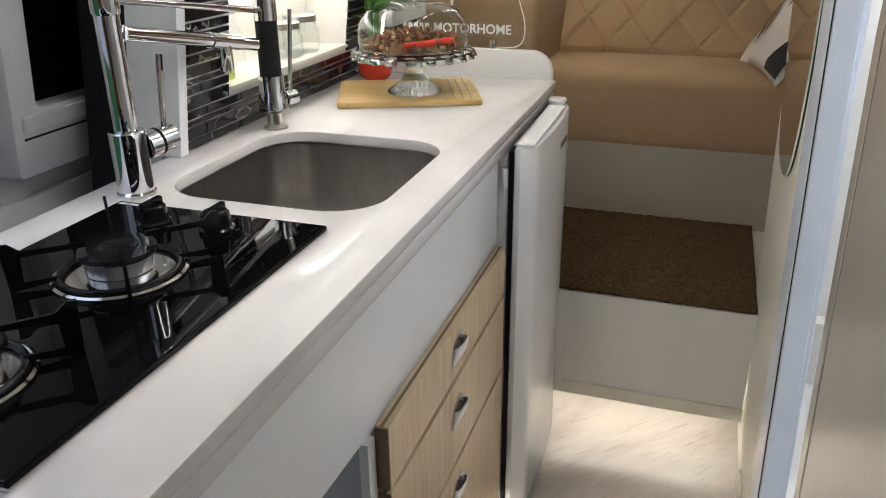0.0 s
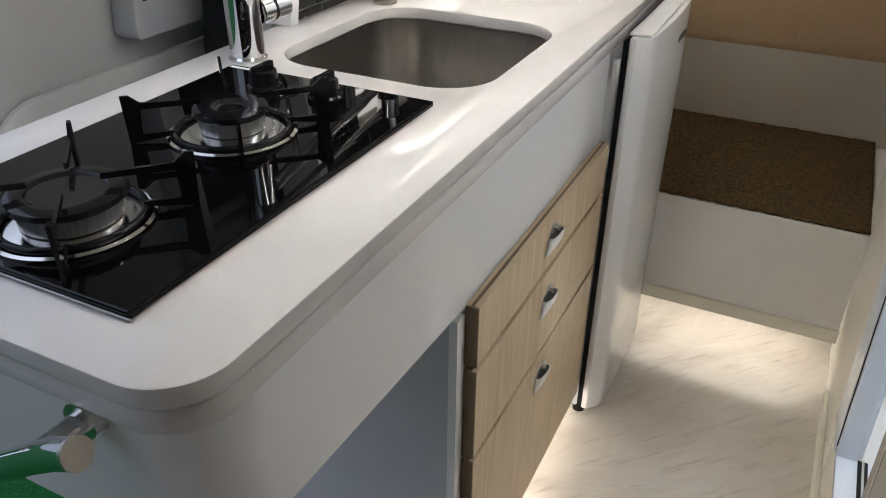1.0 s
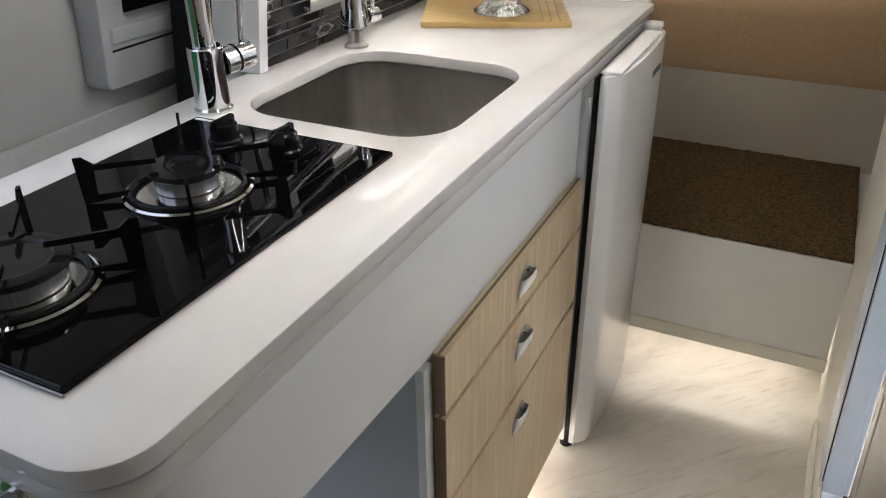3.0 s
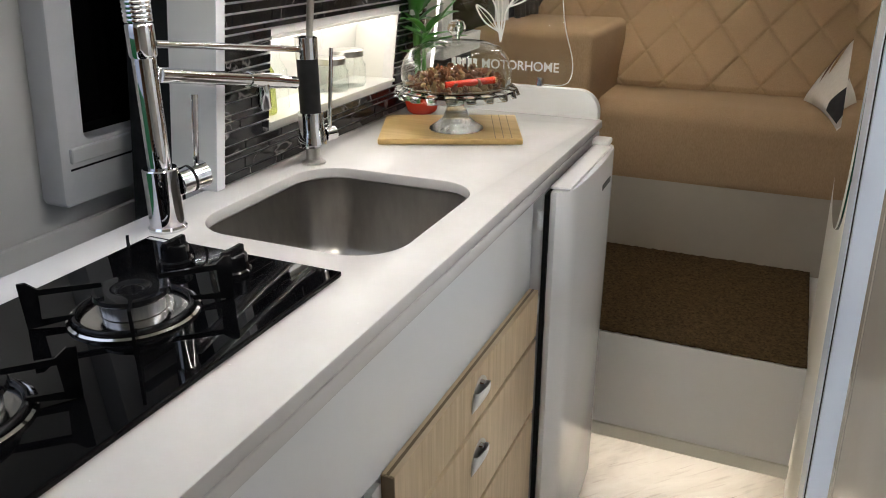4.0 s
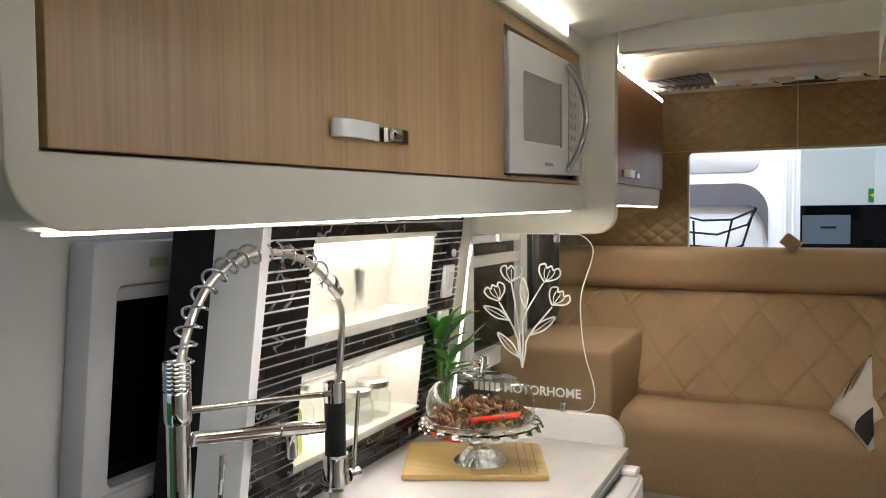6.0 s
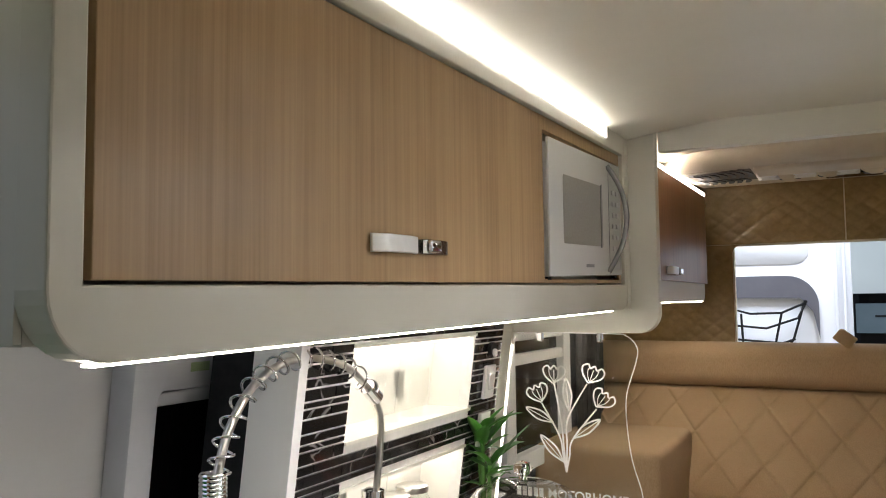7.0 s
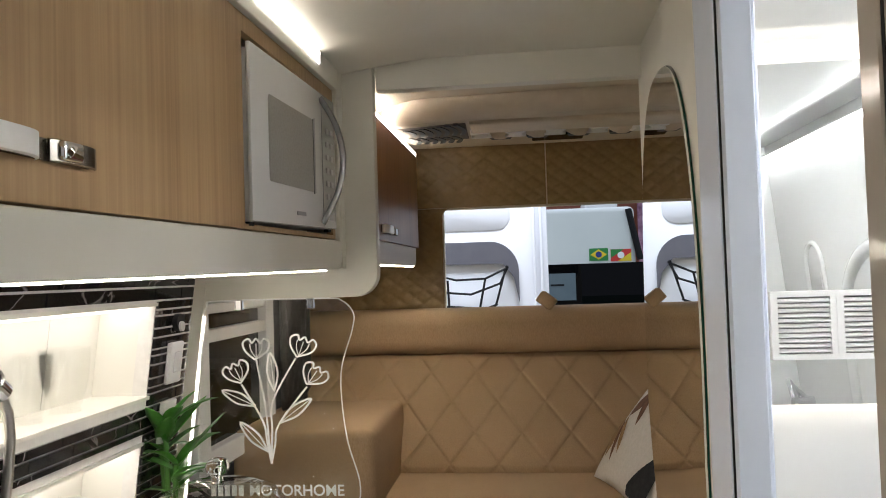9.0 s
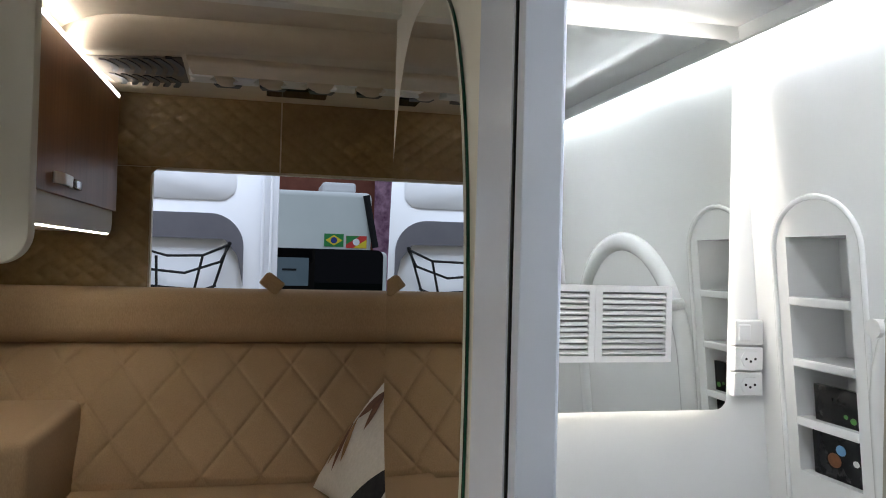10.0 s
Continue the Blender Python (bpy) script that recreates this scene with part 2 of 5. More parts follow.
# ---- mesh helpers ----
def part(name, bm, material, parent=None, label="", smooth=None):
    me = bpy.data.meshes.new(name)
    bmesh.ops.recalc_face_normals(bm, faces=bm.faces)
    if smooth is not None:
        for f in bm.faces:
            f.smooth = True
        for e in bm.edges:
            if len(e.link_faces) == 2 and e.calc_face_angle(0) > radians(smooth):
                e.smooth = False
    bm.to_mesh(me)
    bm.free()
    me.materials.append(material)
    ob = new(name, me)
    if parent is not None:
        ob.parent = parent
    if label:
        tagged(ob, label)
    return ob


def thing(name, label, category, group="", at=(0, 0, 0)):
    ob = new(name)
    ob.location = at
    ob.empty_display_size = 0.05
    return tagged(ob, label, category, group)


def setting(name, bm, material, label="", smooth=None):
    return tagged(part(name, bm, material, None, "", smooth), label, kind="structure")


def box(x0, x1, y0, y1, z0, z1, bevel=0.0, seg=2, bm=None):
    tmp = bmesh.new()
    bmesh.ops.create_cube(tmp, size=1.0)
    for v in tmp.verts:
        v.co = Vector(((x0 + x1) / 2 + v.co.x * (x1 - x0), (y0 + y1) / 2 + v.co.y * (y1 - y0), (z0 + z1) / 2 + v.co.z * (z1 - z0)))
    if bevel:
        bmesh.ops.bevel(tmp, geom=tmp.edges[:], offset=bevel, segments=seg, affect="EDGES", profile=0.5)
    return tmp if bm is None else merge(bm, tmp)


def merge(bm, tmp):
    me = bpy.data.meshes.new("tmp")
    tmp.to_mesh(me)
    tmp.free()
    bm.from_mesh(me)
    bpy.data.meshes.remove(me)
    return bm


def rounded(a0, a1, b0, b1, radii, seg=8):
    """Outline of a rounded rectangle, counter-clockwise; radii for (a0,b0), (a1,b0), (a1,b1), (a0,b1)."""
    pts = []
    for (ca, cb, sa, sb, start), r in zip(((a0, b0, 1, 1, 180), (a1, b0, -1, 1, 270), (a1, b1, -1, -1, 0), (a0, b1, 1, -1, 90)), radii):
        if r <= 0:
            pts.append((ca, cb))
            continue
        for k in range(seg + 1):
            w = radians(start + 90 * k / seg)
            pts.append((ca + sa * r + r * math.cos(w), cb + sb * r + r * math.sin(w)))
    return pts


def slab(outline, axis, lo, hi, hole=None, bevel=0.0):
    """Extrude a flat outline along an axis; outline in the two other axes, in order x, y, z."""
    bm = bmesh.new()

    def put(p, h):
        return {"x": (h, p[0], p[1]), "y": (p[0], h, p[1]), "z": (p[0], p[1], h)}[axis]
    loops = []
    for line in [outline] + ([hole] if hole else []):
        vs = [bm.verts.new(put(p, lo)) for p in line]
        loops.append([bm.edges.new((vs[i], vs[(i + 1) % len(vs)])) for i in range(len(vs))])
    if hole:
        bmesh.ops.triangle_fill(bm, use_beauty=True, edges=[e for l in loops for e in l])
    else:
        bm.faces.new([e.verts[0] for e in loops[0]])
    got = bmesh.ops.extrude_face_region(bm, geom=bm.faces[:])
    d = Vector(put((0, 0), hi - lo))
    for v in got["geom"]:
        if isinstance(v, bmesh.types.BMVert):
            v.co += d
    bmesh.ops.recalc_face_normals(bm, faces=bm.faces)
    if bevel:
        es = [e for e in bm.edges if len(e.link_faces) == 2 and e.calc_face_angle(0) > radians(60)]
        bmesh.ops.bevel(bm, geom=es, offset=bevel, segments=2, affect="EDGES", profile=0.5)
    return bm


def tube(points, r, seg=12, bm=None, closed=False, r_end=None):
    """A round bar along points."""
    bm = bmesh.new() if bm is None else bm
    pts = [Vector(p) for p in points]
    n = len(pts)
    rings, side = [], None
    for i, p in enumerate(pts):
        a, b = (pts[i - 1], pts[(i + 1) % n]) if closed else (pts[max(i - 1, 0)], pts[min(i + 1, n - 1)])
        d = (b - a).normalized()
        if side is None:
            side = d.orthogonal().normalized()
        side = (side - d * side.dot(d)).normalized()
        up = d.cross(side)
        rr = r if r_end is None else r + (r_end - r) * i / (n - 1)
        rings.append([bm.verts.new(p + (side * math.cos(2 * math.pi * k / seg) + up * math.sin(2 * math.pi * k / seg)) * rr) for k in range(seg)])
    for i in range(n if closed else n - 1):
        A, B = rings[i], rings[(i + 1) % n]
        for k in range(seg):
            bm.faces.new((A[k], A[(k + 1) % seg], B[(k + 1) % seg], B[k]))
    if not closed:
        bm.faces.new(rings[0][::-1])
        bm.faces.new(rings[-1])
    return bm


def lathe(profile, centre, seg=32, axis="z", bm=None):
    """Turn a profile of (radius, height) round an axis through centre."""
    bm = bmesh.new() if bm is None else bm
    rings = []
    for r, h in profile:
        ring = []
        for k in range(seg):
            w = 2 * math.pi * k / seg
            a, b = r * math.cos(w), r * math.sin(w)
            co = {"z": (a, b, h), "x": (h, a, b), "y": (a, h, b)}[axis]
            ring.append(bm.verts.new(Vector(centre) + Vector(co)))
        rings.append(ring)
    for A, B in zip(rings, rings[1:]):
        for k in range(seg):
            bm.faces.new((A[k], A[(k + 1) % seg], B[(k + 1) % seg], B[k]))
    if profile[0][0] > 1e-6:
        bm.faces.new(rings[0][::-1])
    if profile[-1][0] > 1e-6:
        bm.faces.new(rings[-1])
    bmesh.ops.remove_doubles(bm, verts=bm.verts, dist=1e-6)
    return bm


def grid(fn, nu, nv):
    """A sheet from fn(u, v) with u and v in 0..1."""
    bm = bmesh.new()
    vs = [[bm.verts.new(fn(i / nu, j / nv)) for j in range(nv + 1)] for i in range(nu + 1)]
    for i in range(nu):
        for j in range(nv):
            bm.faces.new((vs[i][j], vs[i + 1][j], vs[i + 1][j + 1], vs[i][j + 1]))
    return bm


def smooth_line(q, n=5):
    """A rounded line through points."""
    q = [Vector(p) for p in q]
    fine = []
    for i in range(len(q) - 1):
        p0, p1, p2, p3 = q[max(i - 1, 0)], q[i], q[i + 1], q[min(i + 2, len(q) - 1)]
        for s in range(n):
            f = s / n
            fine.append(0.5 * (2 * p1 + (p2 - p0) * f + (2 * p0 - 5 * p1 + 4 * p2 - p3) * f * f + (3 * p1 - p0 - 3 * p2 + p3) * f ** 3))
    return fine + [q[-1]]


def moved(bm, m):
    bmesh.ops.transform(bm, matrix=m, verts=bm.verts)
    return bm


# the kitchen's outer wall leans in towards the roof
LEAN_X, LEAN_Z, LEAN = -0.745, 0.985, 0.133


def lean(bm):
    """Shift a mesh built on the plane x = 0 onto the leaning outer wall."""
    for v in bm.verts:
        v.co.x += LEAN_X + LEAN * (v.co.z - LEAN_Z)
    return bm


# ---- structure ----
Y_BACK, Y_LINTEL, Y_FRONT = -1.1, 1.90, 2.98
X_PART = 0.173
CEIL = 1.83
setting("floor", box(-0.80, 0.83, Y_BACK, 2.10, -0.05, 0.0), FLOOR, "pale wood-look vinyl floor with grey streaks")
sill = thing("door_sill", "ribbed white aluminium sill along the side door opening", "door sill")
part("sill_plate", box(-0.802, -0.752, -0.6, 0.80, -0.05, 0.002, 0.002), ALU, sill)
part("corner_block", box(-0.754, -0.738, 0.775, 0.800, 0.0065, 0.075, 0.001), WHITE, sill, "white corner block")
for k in range(3):
    part("rib", box(-0.795 + 0.014 * k, -0.787 + 0.014 * k, -0.6, 0.80, 0.002, 0.006, 0.002), ALU, sill)
setting("ground", box(-40, 40, -40, 60, -0.50, -0.45), GREEN, "green artificial turf floor of the show hall")
setting("ceiling", box(-0.80, 0.83, Y_BACK, 1.90, CEIL, CEIL + 0.04), CREAM, "smooth cream van ceiling")
setting("ceiling_edge", slab([(-0.3978 + 0.40 * k / 12, 1.7985 + 0.0313 * (1 - (1 - k / 12) ** 2)) for k in range(13)] + [(-0.3978, 1.8298)], "y", -1.09, 1.864), CREAM, "cream ceiling edge curving down to the cabinets", smooth=30)
lintel = setting("trim_lintel", box(-0.338, X_PART, 1.90, 1.93, 1.772, CEIL + 0.04), CREAM, "cream lintel above the sofa area")

# outer wall on the kitchen side
setting("wall_kitchen_upper", lean(box(-0.06, -0.02, 0.80, 1.95, 1.43, 1.90)), CREAM, "cream outer wall behind the overhead cabinets")
setting("wall_kitchen_lower", box(-0.83, -0.80, 1.10, 1.95, -0.05, 0.90), WHITE, "white outer wall below the worktop")
# unseen dark walls added to keep light off the worktop's near end
setting("wall_rear", box(-0.85, 0.85, Y_BACK - 0.05, Y_BACK, -0.05, 1.9), REDWOOD, "unseen dark rear wall added to block hall light")
setting("wall_entry_rear", box(-0.86, -0.80, Y_BACK, -0.6, -0.05, 1.9), REDWOOD, "unseen dark wall added behind the side door to block light")
setting("trim_door_header", box(-0.86, -0.70, -0.6, 0.80, 1.74, 1.9), CREAM, "cream header over the side door")

# partition with the mirror, on the aisle side of the bathroom
setting("wall_partition", box(X_PART, X_PART + 0.035, 1.415, 1.945, 0.0, CEIL), CREAM, "glossy cream partition wall beside the bathroom")
setting("trim_partition_top", box(X_PART, X_PART + 0.035, -1.1, 1.415, 1.76, CEIL), CREAM, "cream strip over the bathroom door")
setting("wall_bath_aisle", box(X_PART + 0.005, X_PART + 0.035, -1.1, 0.80, 0.0, 1.76), CREAM, "cream bathroom wall along the aisle")
# ---- worktop and base units ----
def worktop():
    t = thing("worktop", "white speckled quartz worktop with a stepped rounded edge", "worktop")
    hole = rounded(-0.692, -0.370, 0.940, 1.288, (0.075,) * 4, 10)[::-1]
    wide = rounded(-0.704, -0.358, 0.928, 1.300, (0.08,) * 4, 10)[::-1]
    part("top_slab", slab(rounded(-0.775, -0.301, 0.345, 1.838, (0.0, 0.055, 0.0, 0.0), 12), "z", 0.886, 0.905, hole, 0.003), COUNTER, t, smooth=40)
    part("groove", slab(rounded(-0.766, -0.3095, 0.3545, 1.838, (0.0, 0.048, 0.0, 0.0), 12), "z", 0.8815, 0.8855, wide), COUNTER, t)
    part("lower_edge", slab(rounded(-0.770, -0.305, 0.350, 1.838, (0.0, 0.052, 0.0, 0.0), 12), "z", 0.858, 0.881, wide, 0.004), COUNTER, t, smooth=40)
    return t


def sink():
    t = thing("sink", "brushed stainless steel undermount sink bowl", "sink")
    bm = bmesh.new()
    rings = []
    for inset, z, r in ((0.004, 0.8835, 0.075), (0.008, 0.80, 0.073), (0.010, 0.755, 0.068), (0.030, 0.735, 0.055), (0.06, 0.730, 0.04), (0.13, 0.728, 0.02)):
        rings.append([bm.verts.new((a, b, z)) for a, b in rounded(-0.700 + inset, -0.362 - inset, 0.932 + inset, 1.296 - inset, (r,) * 4, 10)])
    for A, B in zip(rings, rings[1:]):
        for k in range(len(A)):
            bm.faces.new((A[k], A[(k + 1) % len(A)], B[(k + 1) % len(A)], B[k]))
    bm.faces.new(rings[-1])
    bowl = part("bowl", bm, STEEL, t, smooth=50)
    part("drain", lathe([(0.0, 0.7295), (0.03, 0.7295), (0.034, 0.732), (0.036, 0.7285)], (-0.53, 1.115, 0), 24), CHROME, t, smooth=40)
    return t


worktop()
sink()

# apron and grey support panel
ap = thing("apron", "glossy white curved apron under the worktop", "worktop apron")
outer = rounded(-0.770, -0.325, 0.375, 1.425, (0.0, 0.075, 0.0, 0.0), 14)
inner = rounded(-0.771, -0.343, 0.393, 1.426, (0.0, 0.058, 0.0, 0.0), 14)
outer.insert(-2, (-0.325, 0.83))
inner.insert(-2, (-0.343, 0.83))
bm = bmesh.new()


def apron_foot(b):
    """The apron gets deeper towards the drawers."""
    return 0.692 - 0.024 * min(1.0, max(0.0, (b - 0.44) / 0.39))


lo = [[bm.verts.new((a, b, 0.8575 if top else apron_foot(b))) for a, b in line] for line in (outer, inner) for top in (False, True)]
n_pts = len(outer)
for i in range(n_pts - 1):
    for A, B in ((lo[0], lo[1]), (lo[3], lo[2]), (lo[1], lo[3]), (lo[2], lo[0])):
        if outer[i][0] < -0.769 and outer[i + 1][0] < -0.769:
            continue
        bm.faces.new((A[i], A[i + 1], B[i + 1], B[i]))
part("apron_panel", bm, mottled("glossy_white_laminate", (0.80, 0.80, 0.81), (0.83, 0.83, 0.84), 3.0, 0.16, rvar=0.05), ap, smooth=40)
part("underside", box(-0.76, -0.345, 0.40, 0.80, 0.845, 0.858), WHITE, ap)
part("end_return", box(-0.772, -0.752, 0.385, 1.10, 0.690, 0.858), WHITE, ap)
gp = thing("support_panel", "glossy grey side panel of the drawer unit", "side panel")
part("panel", box(-0.772, -0.335, 0.805, 0.822, 0.055, 0.845), GREY, gp)
part("edge_strip", box(-0.334, -0.322, 0.803, 0.824, 0.052, 0.661), WHITE, gp, "white edge strip")


SILVER = mottled("satin_silver", (0.80, 0.80, 0.79), (0.86, 0.86, 0.85), 60.0, 0.28, metal=0.15)
BRONZE = mottled("dark_nickel", (0.22, 0.20, 0.18), (0.30, 0.27, 0.24), 60.0, 0.2, metal=1.0)


def handle(parent, y, z):
    """A half-round back plate with a shell cup over its lower part, and a screw in the open top."""
    z0 = z - 0.024
    r = 0.033
    arch_ = [(y - r, z0), (y + r, z0)] + [(y + r * math.cos(w), z0 + 0.010 + 0.038 * math.sin(w)) for w in [math.pi * k / 14 for k in range(15)]]
    h = part("cup_handle", slab(arch_, "x", -0.3043, -0.3028, None, 0.0005), NICKEL, parent, "satin silver cup handle", smooth=40)

    def scoop(u, v):
        w = math.pi * u
        reach = math.sin(v * math.pi / 2) ** 0.7
        return (-0.3026 + 0.0125 * reach * math.sin(w) ** 0.6, y - r * math.cos(w) * (1 - 0.30 * v * v), z0 + 0.0005 + (0.030 + 0.006 * math.sin(w)) * v)
    cup = part("scoop", grid(scoop, 22, 10), SILVER, h, "bright silver cup", smooth=70)
    cup.modifiers.new("thick", "SOLIDIFY").thickness = 0.0012
    part("screw", lathe([(0.0, 0.007), (0.0045, 0.006), (0.0055, 0.0)], (-0.3027, y + 0.002, z0 + 0.038), 12, "x"), CHROME, h)


PLY = wood("pale_plywood", (0.42, 0.31, 0.19), (0.58, 0.45, 0.30), (1, 0.05, 1), 0.5)
du = thing("drawer_unit", "base unit with three light oak drawers", "drawer unit")
part("carcass", box(-0.76, -0.328, 0.826, 1.425, 0.075, 0.660), WHITE, du)
for z0, z1, hz in ((0.578, 0.672, 0.630), (0.412, 0.568, 0.512), (0.075, 0.402, 0.352)):
    d = part("drawer", box(-0.3225, -0.3045, 0.829, 1.412, z0, z1, 0.0015), DRAWER, du)
    part("edge_band", box(-0.3225, -0.3045, 0.8262, 0.8288, z0, z1), EDGEWOOD, d, "dark brown edge band")
    part("top_band", box(-0.3225, -0.3050, 0.829, 1.412, z1 + 0.0002, z1 + 0.0012), PLY, d)
    part("ply_line", box(-0.3165, -0.3120, 0.829, 1.412, z1 + 0.0013, z1 + 0.0016), EDGEWOOD, d)
    handle(d, 1.115, hz)
part("plinth", box(-0.76, -0.45, 0.84, 1.425, 0.0, 0.074), WHITE, du)


def led_strip(name, label, mesh, material):
    t = thing(name, label, "led strip")
    part("diffuser", mesh, material, t)
    return t


led_strip("led_strip", "warm led strip glowing under the drawer unit", box(-0.444, -0.436, 0.84, 1.42, 0.055, 0.068), LED_FLOOR)
led_strip("led_strip", "warm led strip glowing under the grey side panel", box(-0.74, -0.36, 0.832, 0.839, 0.055, 0.068), LED_FLOOR)
led_strip("led_strip", "warm led strip glowing under the bed step", box(-0.30, 0.165, 1.842, 1.850, 0.122, 0.132), LED_STEP)


def fridge():
    t = thing("mini_fridge", "white compact fridge with a bulged rounded door", "fridge")
    part("cabinet", box(-0.76, -0.306, 1.432, 1.815, 0.015, 0.856, 0.006), FRIDGE, t)
    out = []
    for k in range(21):
        u = k / 20
        s = abs(2 * u - 1)
        bulge = -0.262 + 0.010 * (1 - s ** 2) - 0.022 * max(0.0, (s - 0.82) / 0.18) ** 2.2
        out.append((bulge, 1.428 + 0.39 * u))
    out += [(-0.2965, 1.818), (-0.2965, 1.428)]
    part("door", slab(out[::-1], "z", 0.018, 0.862, None, 0.004), FRIDGE, t, smooth=35)
    part("gasket", box(-0.3055, -0.2970, 1.4268, 1.812, 0.02, 0.856), RUBBER, t, "black rubber door gasket")
    part("hinge_cover", box(-0.335, -0.270, 1.770, 1.812, 0.863, 0.876, 0.004), PLASTIC, t)
    part("top_trim", box(-0.30, -0.262, 1.440, 1.760, 0.8625, 0.868, 0.002), PLASTIC, t)
    part("badge", box(-0.2535, -0.2515, 1.66, 1.73, 0.800, 0.812, 0.0008), DARKGREY, t, "dark name badge")
    part("foot", lathe([(0.014, 0.0), (0.014, 0.02)], (-0.305, 1.447, 0), 14), RUBBER, t)
    part("foot", lathe([(0.014, 0.0), (0.014, 0.02)], (-0.305, 1.80, 0), 14), RUBBER, t)
    part("hinge_pin", lathe([(0.006, 0.0), (0.006, 0.035)], (-0.312, 1.425, 0.79), 10), PLASTIC, t)
    part("hinge_pin", lathe([(0.006, 0.0), (0.006, 0.035)], (-0.312, 1.425, 0.62), 10), PLASTIC, t)


fridge()

# half-height divider between kitchen and sofa
dv = thing("divider", "white half-height divider panel with a rounded corner", "divider panel")
part("panel", slab(rounded(-0.80, -0.312, 0.0, 0.966, (0, 0, 0.05, 0), 10), "y", 1.839, 1.862, None, 0.002), WHITE, dv, smooth=40)

# bed step with carpet
bs = thing("bed_step", "white step board with a cream trim and carpeted top", "step")
part("front_board", box(-0.311, 0.195, 1.820, 1.838, 0.125, 0.396), WHITE, bs)
part("trim", box(-0.311, 0.197, 1.811, 1.8197, 0.107, 0.142, 0.002), CREAM, bs)
part("deck", box(-0.80, 0.80, 1.8385, 2.98, 0.370, 0.388), WHITE, bs)
part("back", box(-0.311, X_PART, 2.06, 2.075, 0.0, 0.37), WHITE, bs)
cp = thing("carpet", "brown looped carpet on the step", "carpet")


def carpet_top(u, v):
    x, y = -0.79 + 0.985 * u, 1.822 + 0.56 * v
    return (x, y, 0.404 + 0.0028 * noise.noise((x * 75, y * 75, 0)) + 0.0014 * noise.noise((x * 160, y * 160, 3)))


c1 = part("looped_surface", grid(carpet_top, 150, 90), CARPET, cp, smooth=80)
c1.modifiers.new("thick", "SOLIDIFY").thickness = 0.006


# ---- sofa ----
def sofa():
    t = thing("sofa_bench", "beige fabric sofa bench with diamond-quilted backrest", "sofa")
    part("seat_base", box(-0.80, 0.80, 2.38, 2.70, 0.389, 0.655), mottled("beige_board", (0.42, 0.375, 0.31), (0.47, 0.425, 0.355), 3.0, 0.4), t, "beige seat base board")
    prof = rounded(2.375, 2.72, 0.590, 0.838, (0.05, 0.0, 0.0, 0.055), 8)
    seat = slab(prof, "x", -0.80, 0.80)
    part("seat_cushion", seat, SOFA, t, smooth=40)

    def back(u, v):
        x, z = -0.80 + 1.6 * u, 0.835 + 0.325 * v
        y = 2.645 + 0.25 * v ** 1.3
        p, q = ((x + 0.297) / 0.141 + (z - 1.02) / 0.160) % 1.0, ((x + 0.297) / 0.141 - (z - 1.02) / 0.160) % 1.0
        d = min(min(p, 1 - p), min(q, 1 - q))
        puff = 1 - math.exp(-(d / 0.045) ** 1.0)
        edge = min(1.0, min(v, 1 - v) / 0.06)
        return (x, y - 0.0095 * puff * edge + 0.022 * (1 - edge) * (v > 0.5), z)
    part("quilted_back", grid(back, 520, 130), SOFA, t, smooth=80)
    prof = rounded(2.858, 2.975, 1.152, 1.298, (0.045, 0.0, 0.03, 0.05), 8)
    part("top_roll", slab(prof, "x", -0.80, 0.80), SOFA, t, smooth=40)
    part("back_core", box(-0.80, 0.80, 2.90, 2.97, 0.66, 1.17), SOFA, t)
    part("armrest", box(-0.80, -0.440, 2.275, 2.74, 0.80, 1.036, 0.022, 3), SOFA, t, smooth=40)
    part("armrest_side", box(-0.80, -0.445, 2.30, 2.70, 0.60, 0.81, 0.01, 2), SOFA, t, smooth=40)
    part("pull_strap", moved(slab(rounded(-0.032, 0.026, -0.021, 0.021, (0.004, 0.012, 0.004, 0.012), 4), "y", -0.012, 0.012, None, 0.003), pose(0.002, 2.884, 1.314, 0, 38, 0)), SOFA, t, "folded fabric pull strap")
    return t


sofa()

# ---- overhead cabinet ----
oc = thing("overhead_cabinet", "cream overhead cabinet with oak flap door", "overhead cabinet")
fr_out = rounded(0.470, 1.838, 1.405, CEIL - 0.001, (0.05, 0.035, 0, 0), 8)
fr_in = [(0.497, 1.458), (1.822, 1.458), (1.822, 1.741), (0.497, 1.741)][::-1]
part("face_frame", slab(fr_out, "x", -0.432, -0.398, fr_in, 0.002), CREAM, oc)
part("bottom", box(-0.72, -0.433, 0.478, 1.865, 1.418, 1.436), CREAM, oc)
part("body", box(-0.66, -0.460, 0.480, 1.82, 1.45, CEIL - 0.002), CREAM, oc)
part("end_panel", box(-0.72, -0.433, 0.472, 0.4775, 1.42, CEIL - 0.002), CREAM, oc)
door = part("flap_door", box(-0.420, -0.404, 0.507, 1.328, 1.461, 1.738, 0.001), DOORWOOD, oc)
frame_mw = part("microwave_surround", slab([(1.331, 1.461), (1.820, 1.461), (1.820, 1.739), (1.331, 1.739)], "x", -0.418, -0.406, [(1.359, 1.468), (1.802, 1.468), (1.802, 1.716), (1.359, 1.716)][::-1]), DOORWOOD, oc)


